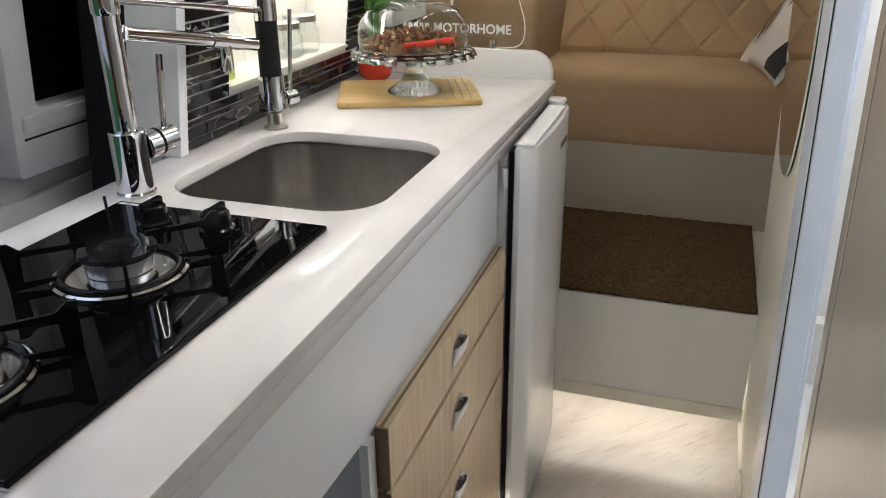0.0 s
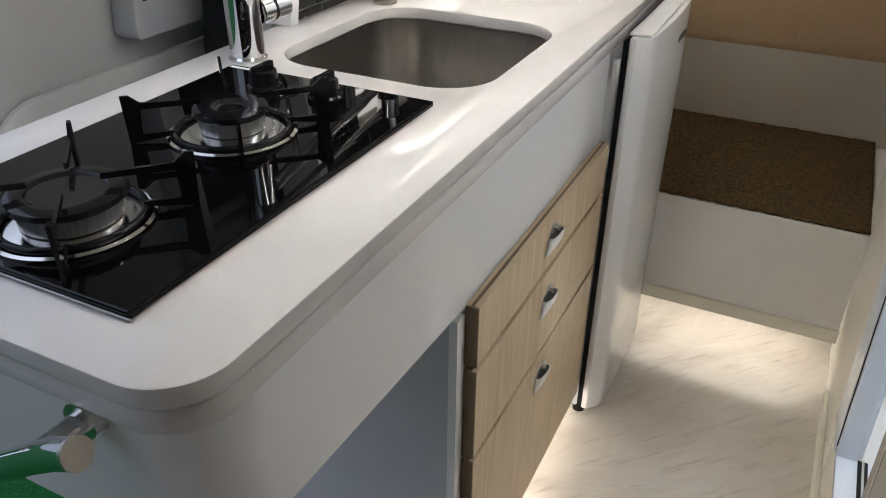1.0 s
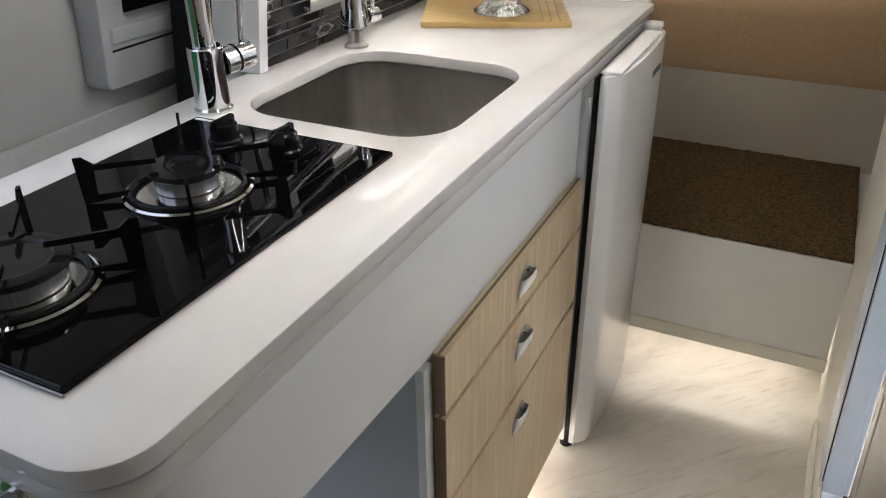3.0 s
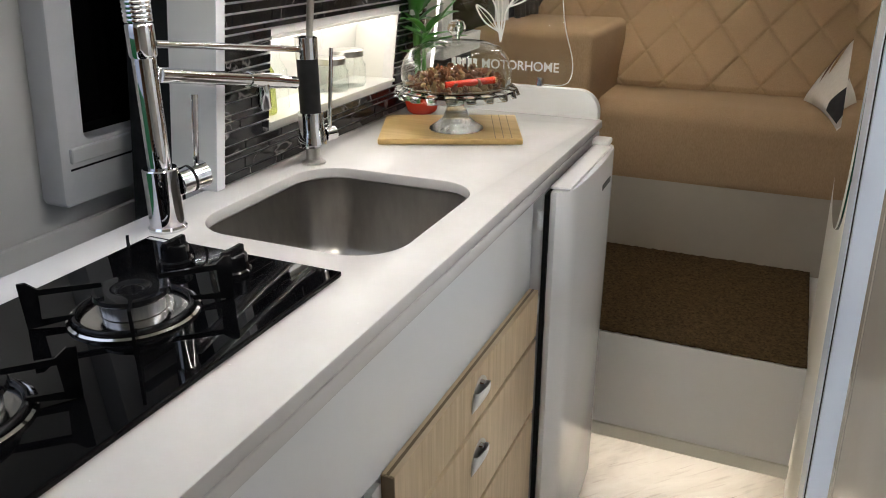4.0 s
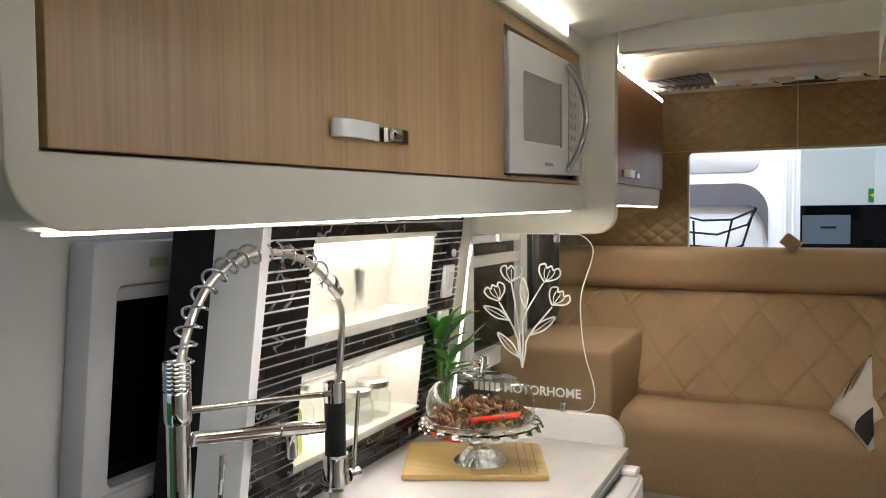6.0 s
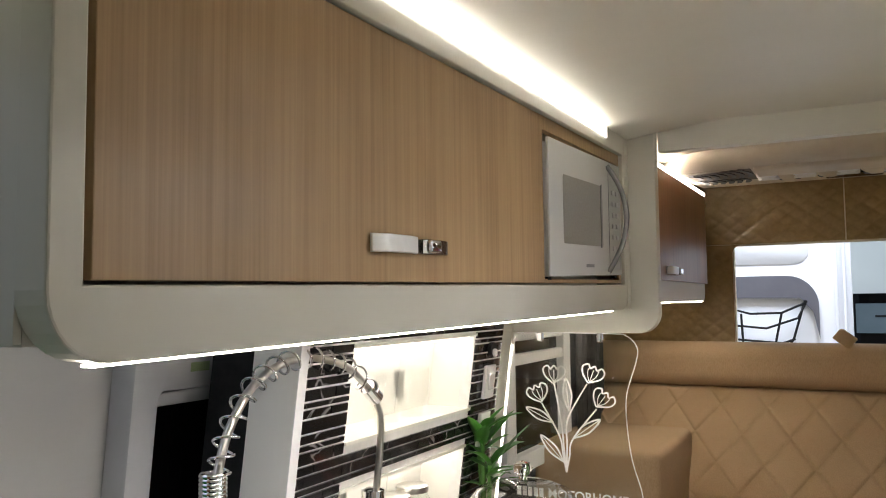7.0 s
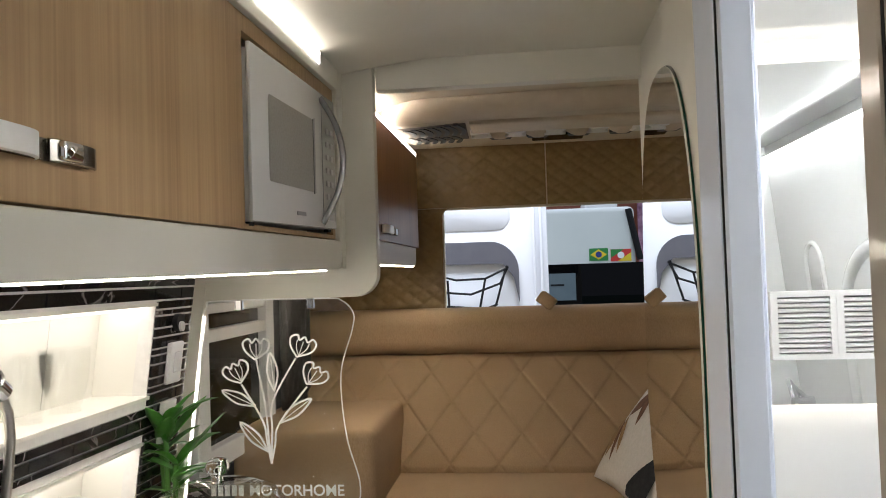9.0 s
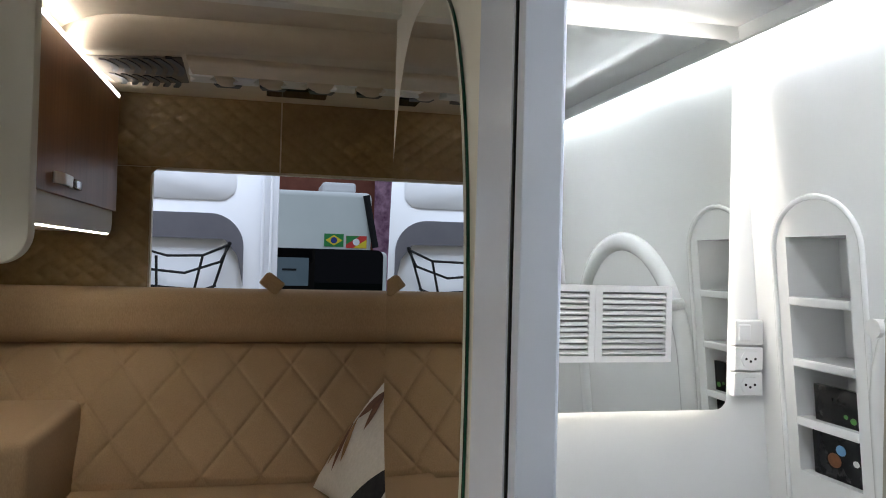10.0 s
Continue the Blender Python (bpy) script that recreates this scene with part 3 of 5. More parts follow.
def bowed(y0, y1, z0, z1, x, rise, thick=0.003):
    """A plate along the door that bows outwards between its ends."""
    bm = bmesh.new()
    rows = []
    for i in range(13):
        f = i / 12
        xx = x + rise * (1 - (2 * f - 1) ** 4)
        y = y0 + (y1 - y0) * f
        rows.append([bm.verts.new(p) for p in ((xx, y, z0), (xx + thick, y, z0 + 0.001), (xx + thick, y, z1 - 0.001), (xx, y, z1))])
    for A, B in zip(rows, rows[1:]):
        for k in range(4):
            bm.faces.new((A[k], A[(k + 1) % 4], B[(k + 1) % 4], B[k]))
    bm.faces.new(rows[0][::-1])
    bm.faces.new(rows[-1])
    return bm


lt = part("latch", slab(rounded(0.842, 1.004, 1.494, 1.511, (0.004,) * 4, 4), "x", -0.4038, -0.4015, None, 0.0008), BRONZE, door, "dark nickel push latch", smooth=40)
part("push_plate", bowed(0.838, 0.931, 1.4925, 1.5125, -0.4012, 0.011), SILVER, lt, "bright silver bowed push plate", smooth=40)
part("button", slab(rounded(0.952, 0.978, 1.4955, 1.5105, (0.003,) * 4, 3), "x", -0.4012, -0.391, None, 0.002), CHROME, lt, smooth=40)
part("end_cap", bowed(0.946, 1.008, 1.4935, 1.5115, -0.4012, 0.005, 0.002), BRONZE, lt, smooth=40)
under_led = led_strip("led_strip", "bright led strip under the overhead cabinet", box(-0.416, -0.404, 0.509, 1.742, 1.4028, 1.4046, 0.0005), LED)
top_led = led_strip("led_strip", "bright led strip between cabinet and ceiling", box(-0.3978, -0.3955, 0.30, 1.702, 1.776, 1.797), LED_TOP)
part("end_cap", box(-0.3978, -0.3952, 1.7025, 1.7065, 1.775, 1.798), PLASTIC, top_led)

MWHITE = mottled("glossy_white_plastic", (0.77, 0.77, 0.76), (0.80, 0.80, 0.79), 5.0, 0.1, rvar=0.03)
mw = thing("microwave", "white built-in microwave with a grey window and curved handle", "microwave")
part("body", box(-0.64, -0.404, 1.366, 1.794, 1.4835, 1.708), PLASTIC, mw)
part("front", box(-0.4035, -0.397, 1.364, 1.796, 1.483, 1.716, 0.0025), MWHITE, mw, smooth=40)
part("window", slab(rounded(1.430, 1.648, 1.540, 1.660, (0.006,) * 4, 4), "x", -0.3968, -0.3961), mottled("grey_mesh_window", (0.42, 0.41, 0.38), (0.48, 0.47, 0.44), 240.0, 0.04), mw, "grey mesh window")
part("window_recess", slab([(1.649, 1.537), (1.659, 1.540), (1.659, 1.664), (1.649, 1.661)], "x", -0.3968, -0.3955), mottled("mid_grey_plastic", (0.16, 0.16, 0.17), (0.2, 0.2, 0.21), 30.0, 0.3), mw)
part("door_seam", box(-0.3971, -0.3963, 1.706, 1.7075, 1.485, 1.709), bpy.data.materials["mid_grey_plastic"], mw)
part("handle", tube(smooth_line([(-0.397, 1.698, 1.490), (-0.384, 1.704, 1.515), (-0.369, 1.710, 1.552), (-0.362, 1.713, 1.600), (-0.369, 1.710, 1.648), (-0.384, 1.704, 1.684), (-0.397, 1.698, 1.706)]), 0.0055, 10), mat("grey_plastic", (0.42, 0.42, 0.43), 0.25, 0.7), mw, "curved grey handle", smooth=60)
part("badge", box(-0.3969, -0.3963, 1.553, 1.600, 1.499, 1.505), bpy.data.materials["mid_grey_plastic"], mw)
button_grey = mat("button_grey", (0.42, 0.42, 0.44), 0.4)
for i in range(6):
    for j in range(2):
        part("button", box(-0.3968, -0.3948, 1.728 + 0.028 * j, 1.745 + 0.028 * j, 1.533 + 0.023 * i, 1.543 + 0.023 * i, 0.001), button_grey, mw)
part("start_key", box(-0.3968, -0.3948, 1.728, 1.775, 1.496, 1.512, 0.002), button_grey, mw)
for y in (1.372, 1.768):
    part("foot", box(-0.4145, -0.4055, y, y + 0.018, 1.4775, 1.4828), RUBBER, mw)

# the overhead unit climbs slightly towards the front of the van
for thing_, pivot, climb in ((oc, 0.50, 0.0136), (under_led, 0.50, 0.0136), (mw, 1.37, 0.030)):
    for ob in thing_.children_recursive:
        for v in ob.data.vertices:
            v.co.z += climb * (v.co.y - pivot)

# upper partition between kitchen and sofa
up = thing("upper_divider", "cream upper divider panel with a rounded lower corner", "divider panel")
part("panel", slab(rounded(-0.72, -0.338, 1.370, CEIL - 0.001, (0.0, 0.045, 0.0, 0.0), 10), "y", 1.866, 1.898, None, 0.003), CREAM, up, smooth=40)
part("liner", box(-0.432, -0.398, 1.839, 1.865, 1.4245, CEIL - 0.001), CREAM, up)

# ---- front end over the sofa ----
setting("wall_front_left", box(-0.84, -0.330, Y_FRONT, Y_FRONT + 0.03, 0.0, 1.95), PLATE, "inner wall behind the sofa")
setting("wall_front_sill", box(-0.330, 0.80, Y_FRONT, Y_FRONT + 0.03, 0.0, 1.285), PLATE)
setting("wall_front_head", box(-0.330, 0.80, Y_FRONT, Y_FRONT + 0.03, 1.622, 1.95), PLATE)
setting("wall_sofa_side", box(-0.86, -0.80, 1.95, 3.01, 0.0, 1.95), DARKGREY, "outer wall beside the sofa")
setting("wall_sofa_right", box(0.80, 0.84, 1.945, 3.01, 0.0, 1.95), PLATE)
setting("wall_bath_front", box(X_PART + 0.036, 0.86, 1.88, 1.94, 0.0, 1.9), GELCOAT, "white moulded bathroom wall")
setting("ceiling_sofa_top", box(-0.86, 0.86, 1.931, 3.01, 1.90, 1.94), PLATE, "roof over the sofa")


SLOPE = 0.030 / 0.50


def under(y):
    """The console's lower face."""
    return 1.799 + SLOPE * (y - 2.49)


def headliner(u, v):
    """Flat roof lining, then a rounded console nose whose corner curves back, then the console's underside."""
    x = -0.42 + 1.24 * u
    corner = max(0.0, 1 - (x + 0.42) / 0.16)
    yn = 2.17 - 0.06 * (x - 0.1) + 0.13 * corner ** 2.2
    yc = 2.262 - 0.20 * min(x, 0.3) + 0.045 * corner ** 2
    zc = under(yc)
    if v < 0.2:
        f = v / 0.2
        return (x, 1.931 + (yn - 1.931) * f, 1.808 + 0.010 * f)
    if v < 0.6:
        w = (v - 0.2) / 0.4 * math.pi / 2
        return (x, yn + (yc - yn) * (1 - math.cos(w)), 1.818 - (1.818 - zc + 0.004) * math.sin(w))
    if v < 0.66:
        f = (v - 0.6) / 0.06
        return (x, yc + 0.006 * f, zc - 0.004 + 0.006 * f)
    f = (v - 0.66) / 0.34
    y = yc + 0.006 + (2.985 - yc - 0.006) * f
    return (x, y, under(y) + 0.001)


setting("ceiling_sofa", grid(headliner, 70, 50), PLATE, "beige moulded headliner with a rounded console", smooth=70)


def quilt(name, x0, x1, z0, z1, parent):
    def sheet(u, v):
        x, z = x0 + (x1 - x0) * u, z0 + (z1 - z0) * v
        p, q = (x / 0.062 + z / 0.046) % 1.0, (x / 0.062 - z / 0.046) % 1.0
        d = min(min(p, 1 - p), min(q, 1 - q))
        return (x, Y_FRONT - 0.004 - 0.0050 * (1 - math.exp(-(d / 0.11) ** 1.3)), z)
    return part(name, grid(sheet, max(8, int((x1 - x0) / 0.0055)), max(8, int((z1 - z0) / 0.0055))), LEATHER, parent, smooth=80)


qp = thing("quilted_panel", "gold-brown leatherette wall panel with scale quilting", "wall panel")
quilt("left_panel", -0.80, -0.334, 1.28, 1.626, qp)
quilt("upper_left_panel", -0.80, 0.012, 1.628, 1.86, qp)
quilt("upper_right_panel", 0.016, 0.80, 1.628, 1.86, qp)

part("corner_piece", slab([(-0.335, 1.627), (-0.335, 1.592)] + [(-0.300 - 0.035 * math.cos(w), 1.592 + 0.035 * math.sin(w)) for w in [math.pi / 2 * k / 8 for k in range(9)]] + [(-0.30, 1.627)], "y", Y_FRONT - 0.006, Y_FRONT + 0.002), LEATHER, qp)

sc = thing("sofa_cabinet", "walnut-fronted overhead cabinet above the sofa", "overhead cabinet")
part("body", box(-0.79, -0.415, 1.899, 2.815, 1.440, 1.792), CREAM, sc)
part("front_frame", slab(rounded(1.90, 2.818, 1.436, 1.793, (0, 0.03, 0, 0), 6), "x", -0.4145, -0.402, None, 0.002), CREAM, sc)
d = part("door", box(-0.4015, -0.390, 1.91, 2.800, 1.492, 1.778, 0.001), REDWOOD, sc, "dark walnut door")
lt2 = part("latch", box(-0.3895, -0.387, 2.185, 2.385, 1.510, 1.528, 0.001), BRONZE, d, "dark nickel push latch")
part("push_plate", bowed(2.185, 2.300, 1.5085, 1.5295, -0.3868, 0.010), SILVER, lt2, smooth=40)
part("button", box(-0.3868, -0.377, 2.315, 2.345, 1.511, 1.527, 0.002), CHROME, lt2)
part("end_cap", bowed(2.305, 2.388, 1.510, 1.528, -0.3868, 0.005, 0.002), BRONZE, lt2, smooth=40)
led_strip("led_strip", "led strip glowing along the top of the sofa cabinet", box(-0.4015, -0.3925, 1.935, 2.812, 1.7805, 1.7905), LED_SOFA)
led_strip("led_strip", "led strip glowing under the sofa cabinet", box(-0.414, -0.406, 1.935, 2.79, 1.4335, 1.4357), LED_UNDER)

# ---- bathroom ----
BX = 0.80


def bath_lean(bm):
    for v in bm.verts:
        v.co.x += -0.10 * (v.co.z - 1.27)
    return bm


setting("wall_bath_outer", bath_lean(slab([(0.60, 0.0), (1.8795, 0.0), (1.8795, 1.86), (0.60, 1.86)], "x", BX, BX + 0.02, [(1.662, 1.072), (1.795, 1.072), (1.795, 1.442), (1.662, 1.442)][::-1])), GELCOAT, "white moulded outer wall of the bathroom")
setting("wall_bath_rear", box(X_PART + 0.036, 0.86, 0.57, 0.60, 0.0, 1.86), GELCOAT, "white moulded rear wall of the bathroom")
setting("ceiling_bath", box(X_PART + 0.036, 0.86, 0.60, 1.8795, 1.80, 1.825), GELCOAT, "white bathroom ceiling")
bm_ = thing("bathroom_mirror", "frameless backlit rectangular mirror with rounded corners", "mirror")
part("mirror_pane", slab(rounded(0.222, 0.724, 1.157, 1.768, (0.02,) * 4, 6), "y", 1.857, 1.861), MIRROR, bm_)
part("backing", box(0.25, 0.715, 1.8615, 1.8795, 1.185, 1.745), PLASTIC, bm_)
part("back_light", box(0.25, 0.71, 1.866, 1.876, 1.172, 1.1845), LED_BACK, bm_)
part("back_light", box(0.25, 0.71, 1.866, 1.876, 1.7455, 1.757), LED_BACK, bm_)
part("back_light", box(0.7155, 0.7255, 1.866, 1.876, 1.19, 1.74), LED_BACK, bm_)
led_strip("led_strip", "bright led cove along the bathroom ceiling", bath_lean(box(BX - 0.019, BX - 0.010, 0.62, 1.85, 1.748, 1.757)), LED_BATH)

# door frame
df = thing("door_frame", "white aluminium sliding door frame of the bathroom", "door frame")
part("jamb_face", box(X_PART - 0.007, X_PART + 0.040, 1.3125, 1.4145, 0.21, 1.755, 0.002), ALU, df)
part("jamb_seal", box(X_PART - 0.0055, X_PART + 0.004, 1.3085, 1.3122, 0.23, 1.755), RUBBER, df, "black rubber seal")
part("jamb_inner", box(X_PART - 0.004, X_PART + 0.029, 1.290, 1.3082, 0.21, 1.755, 0.001), ALU, df)
part("head", box(X_PART - 0.006, X_PART + 0.040, 0.80, 1.3080, 1.7155, 1.755, 0.002), ALU, df)
sl = thing("sliding_door", "beige bathroom sliding door leaf, standing open", "door")
part("leaf", box(0.156, 0.1685, -0.30, 0.876, 0.03, 1.75, 0.002), mottled("beige_leaf", (0.43, 0.385, 0.335), (0.48, 0.435, 0.38), 5.0, 0.22), sl)
part("edge_seal", box(0.1565, 0.167, 0.8763, 0.8800, 0.03, 1.75), RUBBER, sl)
part("edge_profile", box(0.1555, 0.1685, 0.8803, 0.911, 0.03, 1.75, 0.003), mottled("taupe_profile", (0.46, 0.405, 0.35), (0.51, 0.455, 0.395), 8.0, 0.12), sl, "glossy taupe edge profile")

om = thing("arched_mirror", "tall frameless oval mirror on the partition", "mirror")
oval = [(1.694 + 0.243 * abs(math.cos(w)) ** 0.75 * (1 if math.cos(w) > 0 else -1), 1.255 + 0.468 * abs(math.sin(w)) ** 0.85 * (1 if math.sin(w) > 0 else -1)) for w in [2 * math.pi * k / 96 for k in range(96)]]
part("mirror_pane", slab(oval, "x", X_PART - 0.0065, X_PART - 0.0035), MIRROR, om)
part("glass_edge", slab([(1.694 + (a - 1.694) * 1.006, 1.255 + (b - 1.255) * 1.003) for a, b in oval], "x", X_PART - 0.0034, X_PART - 0.0005), mat("green_glass_edge", (0.01, 0.07, 0.04), 0.1), om)

# ---- cooktop ----
hb = thing("cooktop", "black glass gas cooktop with two burners", "cooktop")
part("glass_top", box(-0.695, -0.395, 0.400, 0.880, 0.9055, 0.9125, 0.002), BLACKGLASS, hb)

# ---- backsplash niches ----
NICHES = ((1.232, 1.698, 1.210, 1.371), (1.232, 1.698, 0.985, 1.130))
bm = bmesh.new()
for y0, y1, z0, z1 in ((1.105, 1.232, 0.905, 1.435), (1.698, 1.838, 0.905, 1.435), (1.232, 1.698, 0.905, 0.985), (1.232, 1.698, 1.130, 1.210), (1.232, 1.698, 1.371, 1.435)):
    box(-0.03, -0.004, y0, y1, z0, z1, bm=bm)
backsplash = setting("wall_backsplash", lean(bm), GROUT, "black marble mosaic backsplash with pale grout lines")
NICHE = mottled("niche_white", (0.76, 0.74, 0.68), (0.80, 0.78, 0.72), 4.0, 0.35)
for y0, y1, z0, z1 in NICHES:
    nt = thing("lit_niche", "recessed white display niche lit from inside", "niche", "niches in the backsplash")
    bm = bmesh.new()
    box(-0.115, -0.105, y0 - 0.004, y1 + 0.004, z0, z1, bm=bm)
    box(-0.1045, -0.0045, y0 - 0.008, y0 - 0.0005, z0, z1, bm=bm)
    box(-0.1045, -0.0045, y1 + 0.0005, y1 + 0.008, z0, z1, bm=bm)
    part("liner", lean(bm), NICHE, nt)
    part("shelf", lean(box(-0.1045, 0.003, y0, y1, z0 - 0.003, z0 + 0.003)), NICHE, nt)
    part("roof", lean(box(-0.1045, 0.001, y0, y1, z1 - 0.003, z1 + 0.003)), NICHE, nt)
    part("led_line", lean(box(-0.095, -0.015, y0 + 0.004, y1 - 0.004, z1 - 0.008, z1 - 0.0035)), LED_NICHE, nt)
    part("panel_joint", lean(box(-0.1047, -0.1035, (y0 + y1) / 2 + 0.09, (y0 + y1) / 2 + 0.0915, z0 + 0.005, z1 - 0.005)), GROUT, nt)


def leanx(z):
    return LEAN_X + LEAN * (z - LEAN_Z)


def tumbler(y, z, r, h, back):
    t = thing("drinking_glass", "clear ribbed drinking glass standing in a lit niche", "glass", "glasses in the niche")
    part("bowl", lathe([(0.001, 0.006), (r * 0.55, 0.006), (r * 0.9, h * 0.45), (r, h), (r - 0.002, h), (r * 0.86, h * 0.45), (r * 0.5, 0.011), (0.001, 0.011)], (leanx(z) - back, y, z + 0.003), 24), NICHEGLASS, t, smooth=50)
    part("foot", lathe([(r * 0.62, 0.0), (r * 0.6, 0.004), (r * 0.3, 0.006)], (leanx(z) - back, y, z + 0.0031), 24), NICHEGLASS, t, smooth=50)


for y, back in ((1.455, 0.060), (1.545, 0.055)):
    tumbler(y, 1.210, 0.038, 0.098, back)


def jar(y, r, h, lid):
    z = 0.988
    t = thing("storage_jar", "small clear glass jar with a metal lid in a niche", "jar", "jars in the niche")
    c = (leanx(z) - 0.05, y, z)
    part("jar_body", lathe([(r * 0.9, 0.0), (r, 0.006), (r, h * 0.75), (r * 0.85, h * 0.86), (r * 0.85, h)], c, 24), CLEAR, t, smooth=50)
    part("lid", lathe([(r * 0.9, h), (r * 0.9, h + lid), (r * 0.8, h + lid + 0.002), (0.001, h + lid + 0.002)], c, 24), NICKEL, t, "satin metal lid", smooth=50)


jar(1.52, 0.034, 0.055, 0.012)
jar(1.585, 0.038, 0.062, 0.012)
ob_ = thing("oil_bottle", "slim oil bottle with a swing-top wire in a niche", "bottle")
c = (leanx(0.99) - 0.045, 1.285, 0.988)
part("bottle_body", lathe([(0.018, 0.0), (0.02, 0.004), (0.02, 0.075), (0.008, 0.098), (0.008, 0.118)], c, 20), sheer("yellow_green_oil", (0.75, 0.78, 0.45), 0.4), ob_, smooth=50)
part("stopper", lathe([(0.010, 0.118), (0.010, 0.126), (0.001, 0.129)], c, 14), NICKEL, ob_)
part("wire", tube([(c[0], 1.270, 1.05), (c[0] + 0.006, 1.268, 1.10), (c[0] + 0.004, 1.278, 1.122), (c[0] + 0.004, 1.292, 1.122), (c[0] + 0.006, 1.302, 1.10), (c[0], 1.300, 1.05)], 0.0012, 6), NICKEL, ob_)
ob2 = thing("oil_bottle", "slim pale bottle beside the swing-top bottle", "bottle")
c = (leanx(0.99) - 0.05, 1.335, 0.988)
part("bottle_body", lathe([(0.016, 0.0), (0.018, 0.004), (0.018, 0.07), (0.007, 0.09), (0.007, 0.105)], c, 20), CLEAR, ob2, smooth=50)
part("stopper", lathe([(0.009, 0.105), (0.009, 0.115), (0.001, 0.118)], c, 14), NICKEL, ob2)

# white return beside the backsplash and the shade-darkened pillar at the door
rt = thing("return_panel", "white panel closing the end of the backsplash", "trim panel")
part("panel", lean(box(-0.085, 0.004, 1.085, 1.104, 0.9055, 1.435)), WHITE, rt)
part("edge_band", lean(box(0.0042, 0.0062, 1.0845, 1.1045, 0.9055, 1.435)), FRIDGE, rt, "glossy white edge band")
# pillar colour is near-black to stand in for shade beyond the led's reach
setting("trim_pillar", lean(box(-0.175, -0.087, 1.09, 1.16, -0.3, 1.50)), RUBBER, "pillar at the side door, coloured near-black for shade")
# near-black wall colour holds the shade of the gap behind the pillar
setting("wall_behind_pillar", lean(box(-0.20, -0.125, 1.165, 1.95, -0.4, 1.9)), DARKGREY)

# ---- slid-back side door with its window ----
DX, DL = -0.985, 0.11


def door_lean(bm):
    bmesh.ops.bisect_plane(bm, geom=bm.verts[:] + bm.edges[:] + bm.faces[:], plane_co=(0, 0, 0.85), plane_no=(0, 0, 1))
    for v in bm.verts:
        v.co.x += DX + DL * max(v.co.z - 1.0, -0.15)
    return bm


sd = thing("side_door", "pale grey van side door, slid open outside", "van door")
part("door_skin", door_lean(slab(rounded(0.685, 1.9, -0.12, 1.80, (0.01, 0.0, 0.0, 0.1), 8), "x", -0.06, -0.02, None, 0.01)), mottled("pale_grey_skin", (0.50, 0.49, 0.48), (0.55, 0.54, 0.53), 3.0, 0.25, rvar=0.05), sd, smooth=40)
part("moulding", door_lean(slab(rounded(0.72, 1.88, -0.08, 0.835, (0.08, 0.0, 0.0, 0.08), 8), "x", -0.0195, -0.004, None, 0.008)), bpy.data.materials["pale_grey_skin"], sd, smooth=40)
FRAMEGREY = mottled("grey_white_plastic", (0.50, 0.50, 0.52), (0.55, 0.55, 0.57), 8.0, 0.3)
wf = part("window_frame", door_lean(slab(rounded(0.975, 1.62, 0.880, 1.378, (0.012,) * 4, 4), "x", -0.0195, 0.034, [(a, b) for a, b in rounded(1.026, 1.56, 0.985, 1.308, (0.012,) * 4, 4)][::-1], 0.006)), FRAMEGREY, sd, "pale grey plastic window frame", smooth=40)
part("blind_rail", door_lean(box(-0.002, 0.012, 1.028, 1.558, 1.282, 1.305, 0.004)), FRAMEGREY, wf)
part("frame_groove", door_lean(box(0.0342, 0.0348, 0.992, 1.60, 0.940, 0.9435)), RUBBER, wf)
part("lower_lip", door_lean(box(0.0342, 0.042, 0.990, 1.60, 0.952, 0.978, 0.003)), FRAMEGREY, wf)
part("pane", door_lean(box(-0.0185, -0.004, 1.020, 1.566, 0.979, 1.314)), BLACKGLASS, wf, "dark tinted pane")
part("sticker", door_lean(box(0.0342, 0.0350, 1.085, 1.125, 1.335, 1.350)), mottled("green_sticker", (0.20, 0.32, 0.10), (0.45, 0.5, 0.35), 400.0, 0.5), wf)
part("hinge_arm", tube([(-0.845, 0.745, -0.03), (-0.85, 0.735, -0.12), (-0.86, 0.73, -0.22)], 0.030, 10), RUBBER, sd, "black hinge arm")
part("hinge_arm", tube([(-0.85, 0.74, -0.10), (-0.82, 0.80, -0.09), (-0.815, 0.88, -0.09)], 0.016, 8), RUBBER, sd)

# ---- mixer tap ----
tp = thing("mixer_tap", "tall chrome spring mixer tap with spray arm", "tap")
FX, FY = -0.706, 0.926
part("base", lathe([(0.0265, 0.9055), (0.0265, 0.909), (0.0240, 0.912), (0.0240, 0.992), (0.0225, 0.994)], (FX, FY, 0), 32), CHROME, tp, smooth=30)
part("riser", lathe([(0.0155, 0.990), (0.0155, 1.140), (0.0150, 1.142)], (FX, FY, 0), 28), CHROME, tp, smooth=30)
part("collar", lathe([(0.0165, 1.142), (0.0180, 1.145), (0.0180, 1.182), (0.0165, 1.185), (0.001, 1.185)], (FX, FY, 0), 28), CHROME, tp, smooth=30)
lever = part("lever_hub", tube([(FX + 0.010, FY + 0.02, 0.968), (FX + 0.022, FY + 0.062, 0.972)], 0.019, 18), CHROME, tp, smooth=40)
part("lever_ring", tube([(FX + 0.0145, FY + 0.036, 0.9695), (FX + 0.0155, FY + 0.040, 0.970)], 0.0195, 18), RUBBER, lever)
part("lever_pin", tube([(FX + 0.018, FY + 0.052, 0.985), (FX + 0.022, FY + 0.060, 1.085)], 0.0038, 10, r_end=0.005), CHROME, lever)


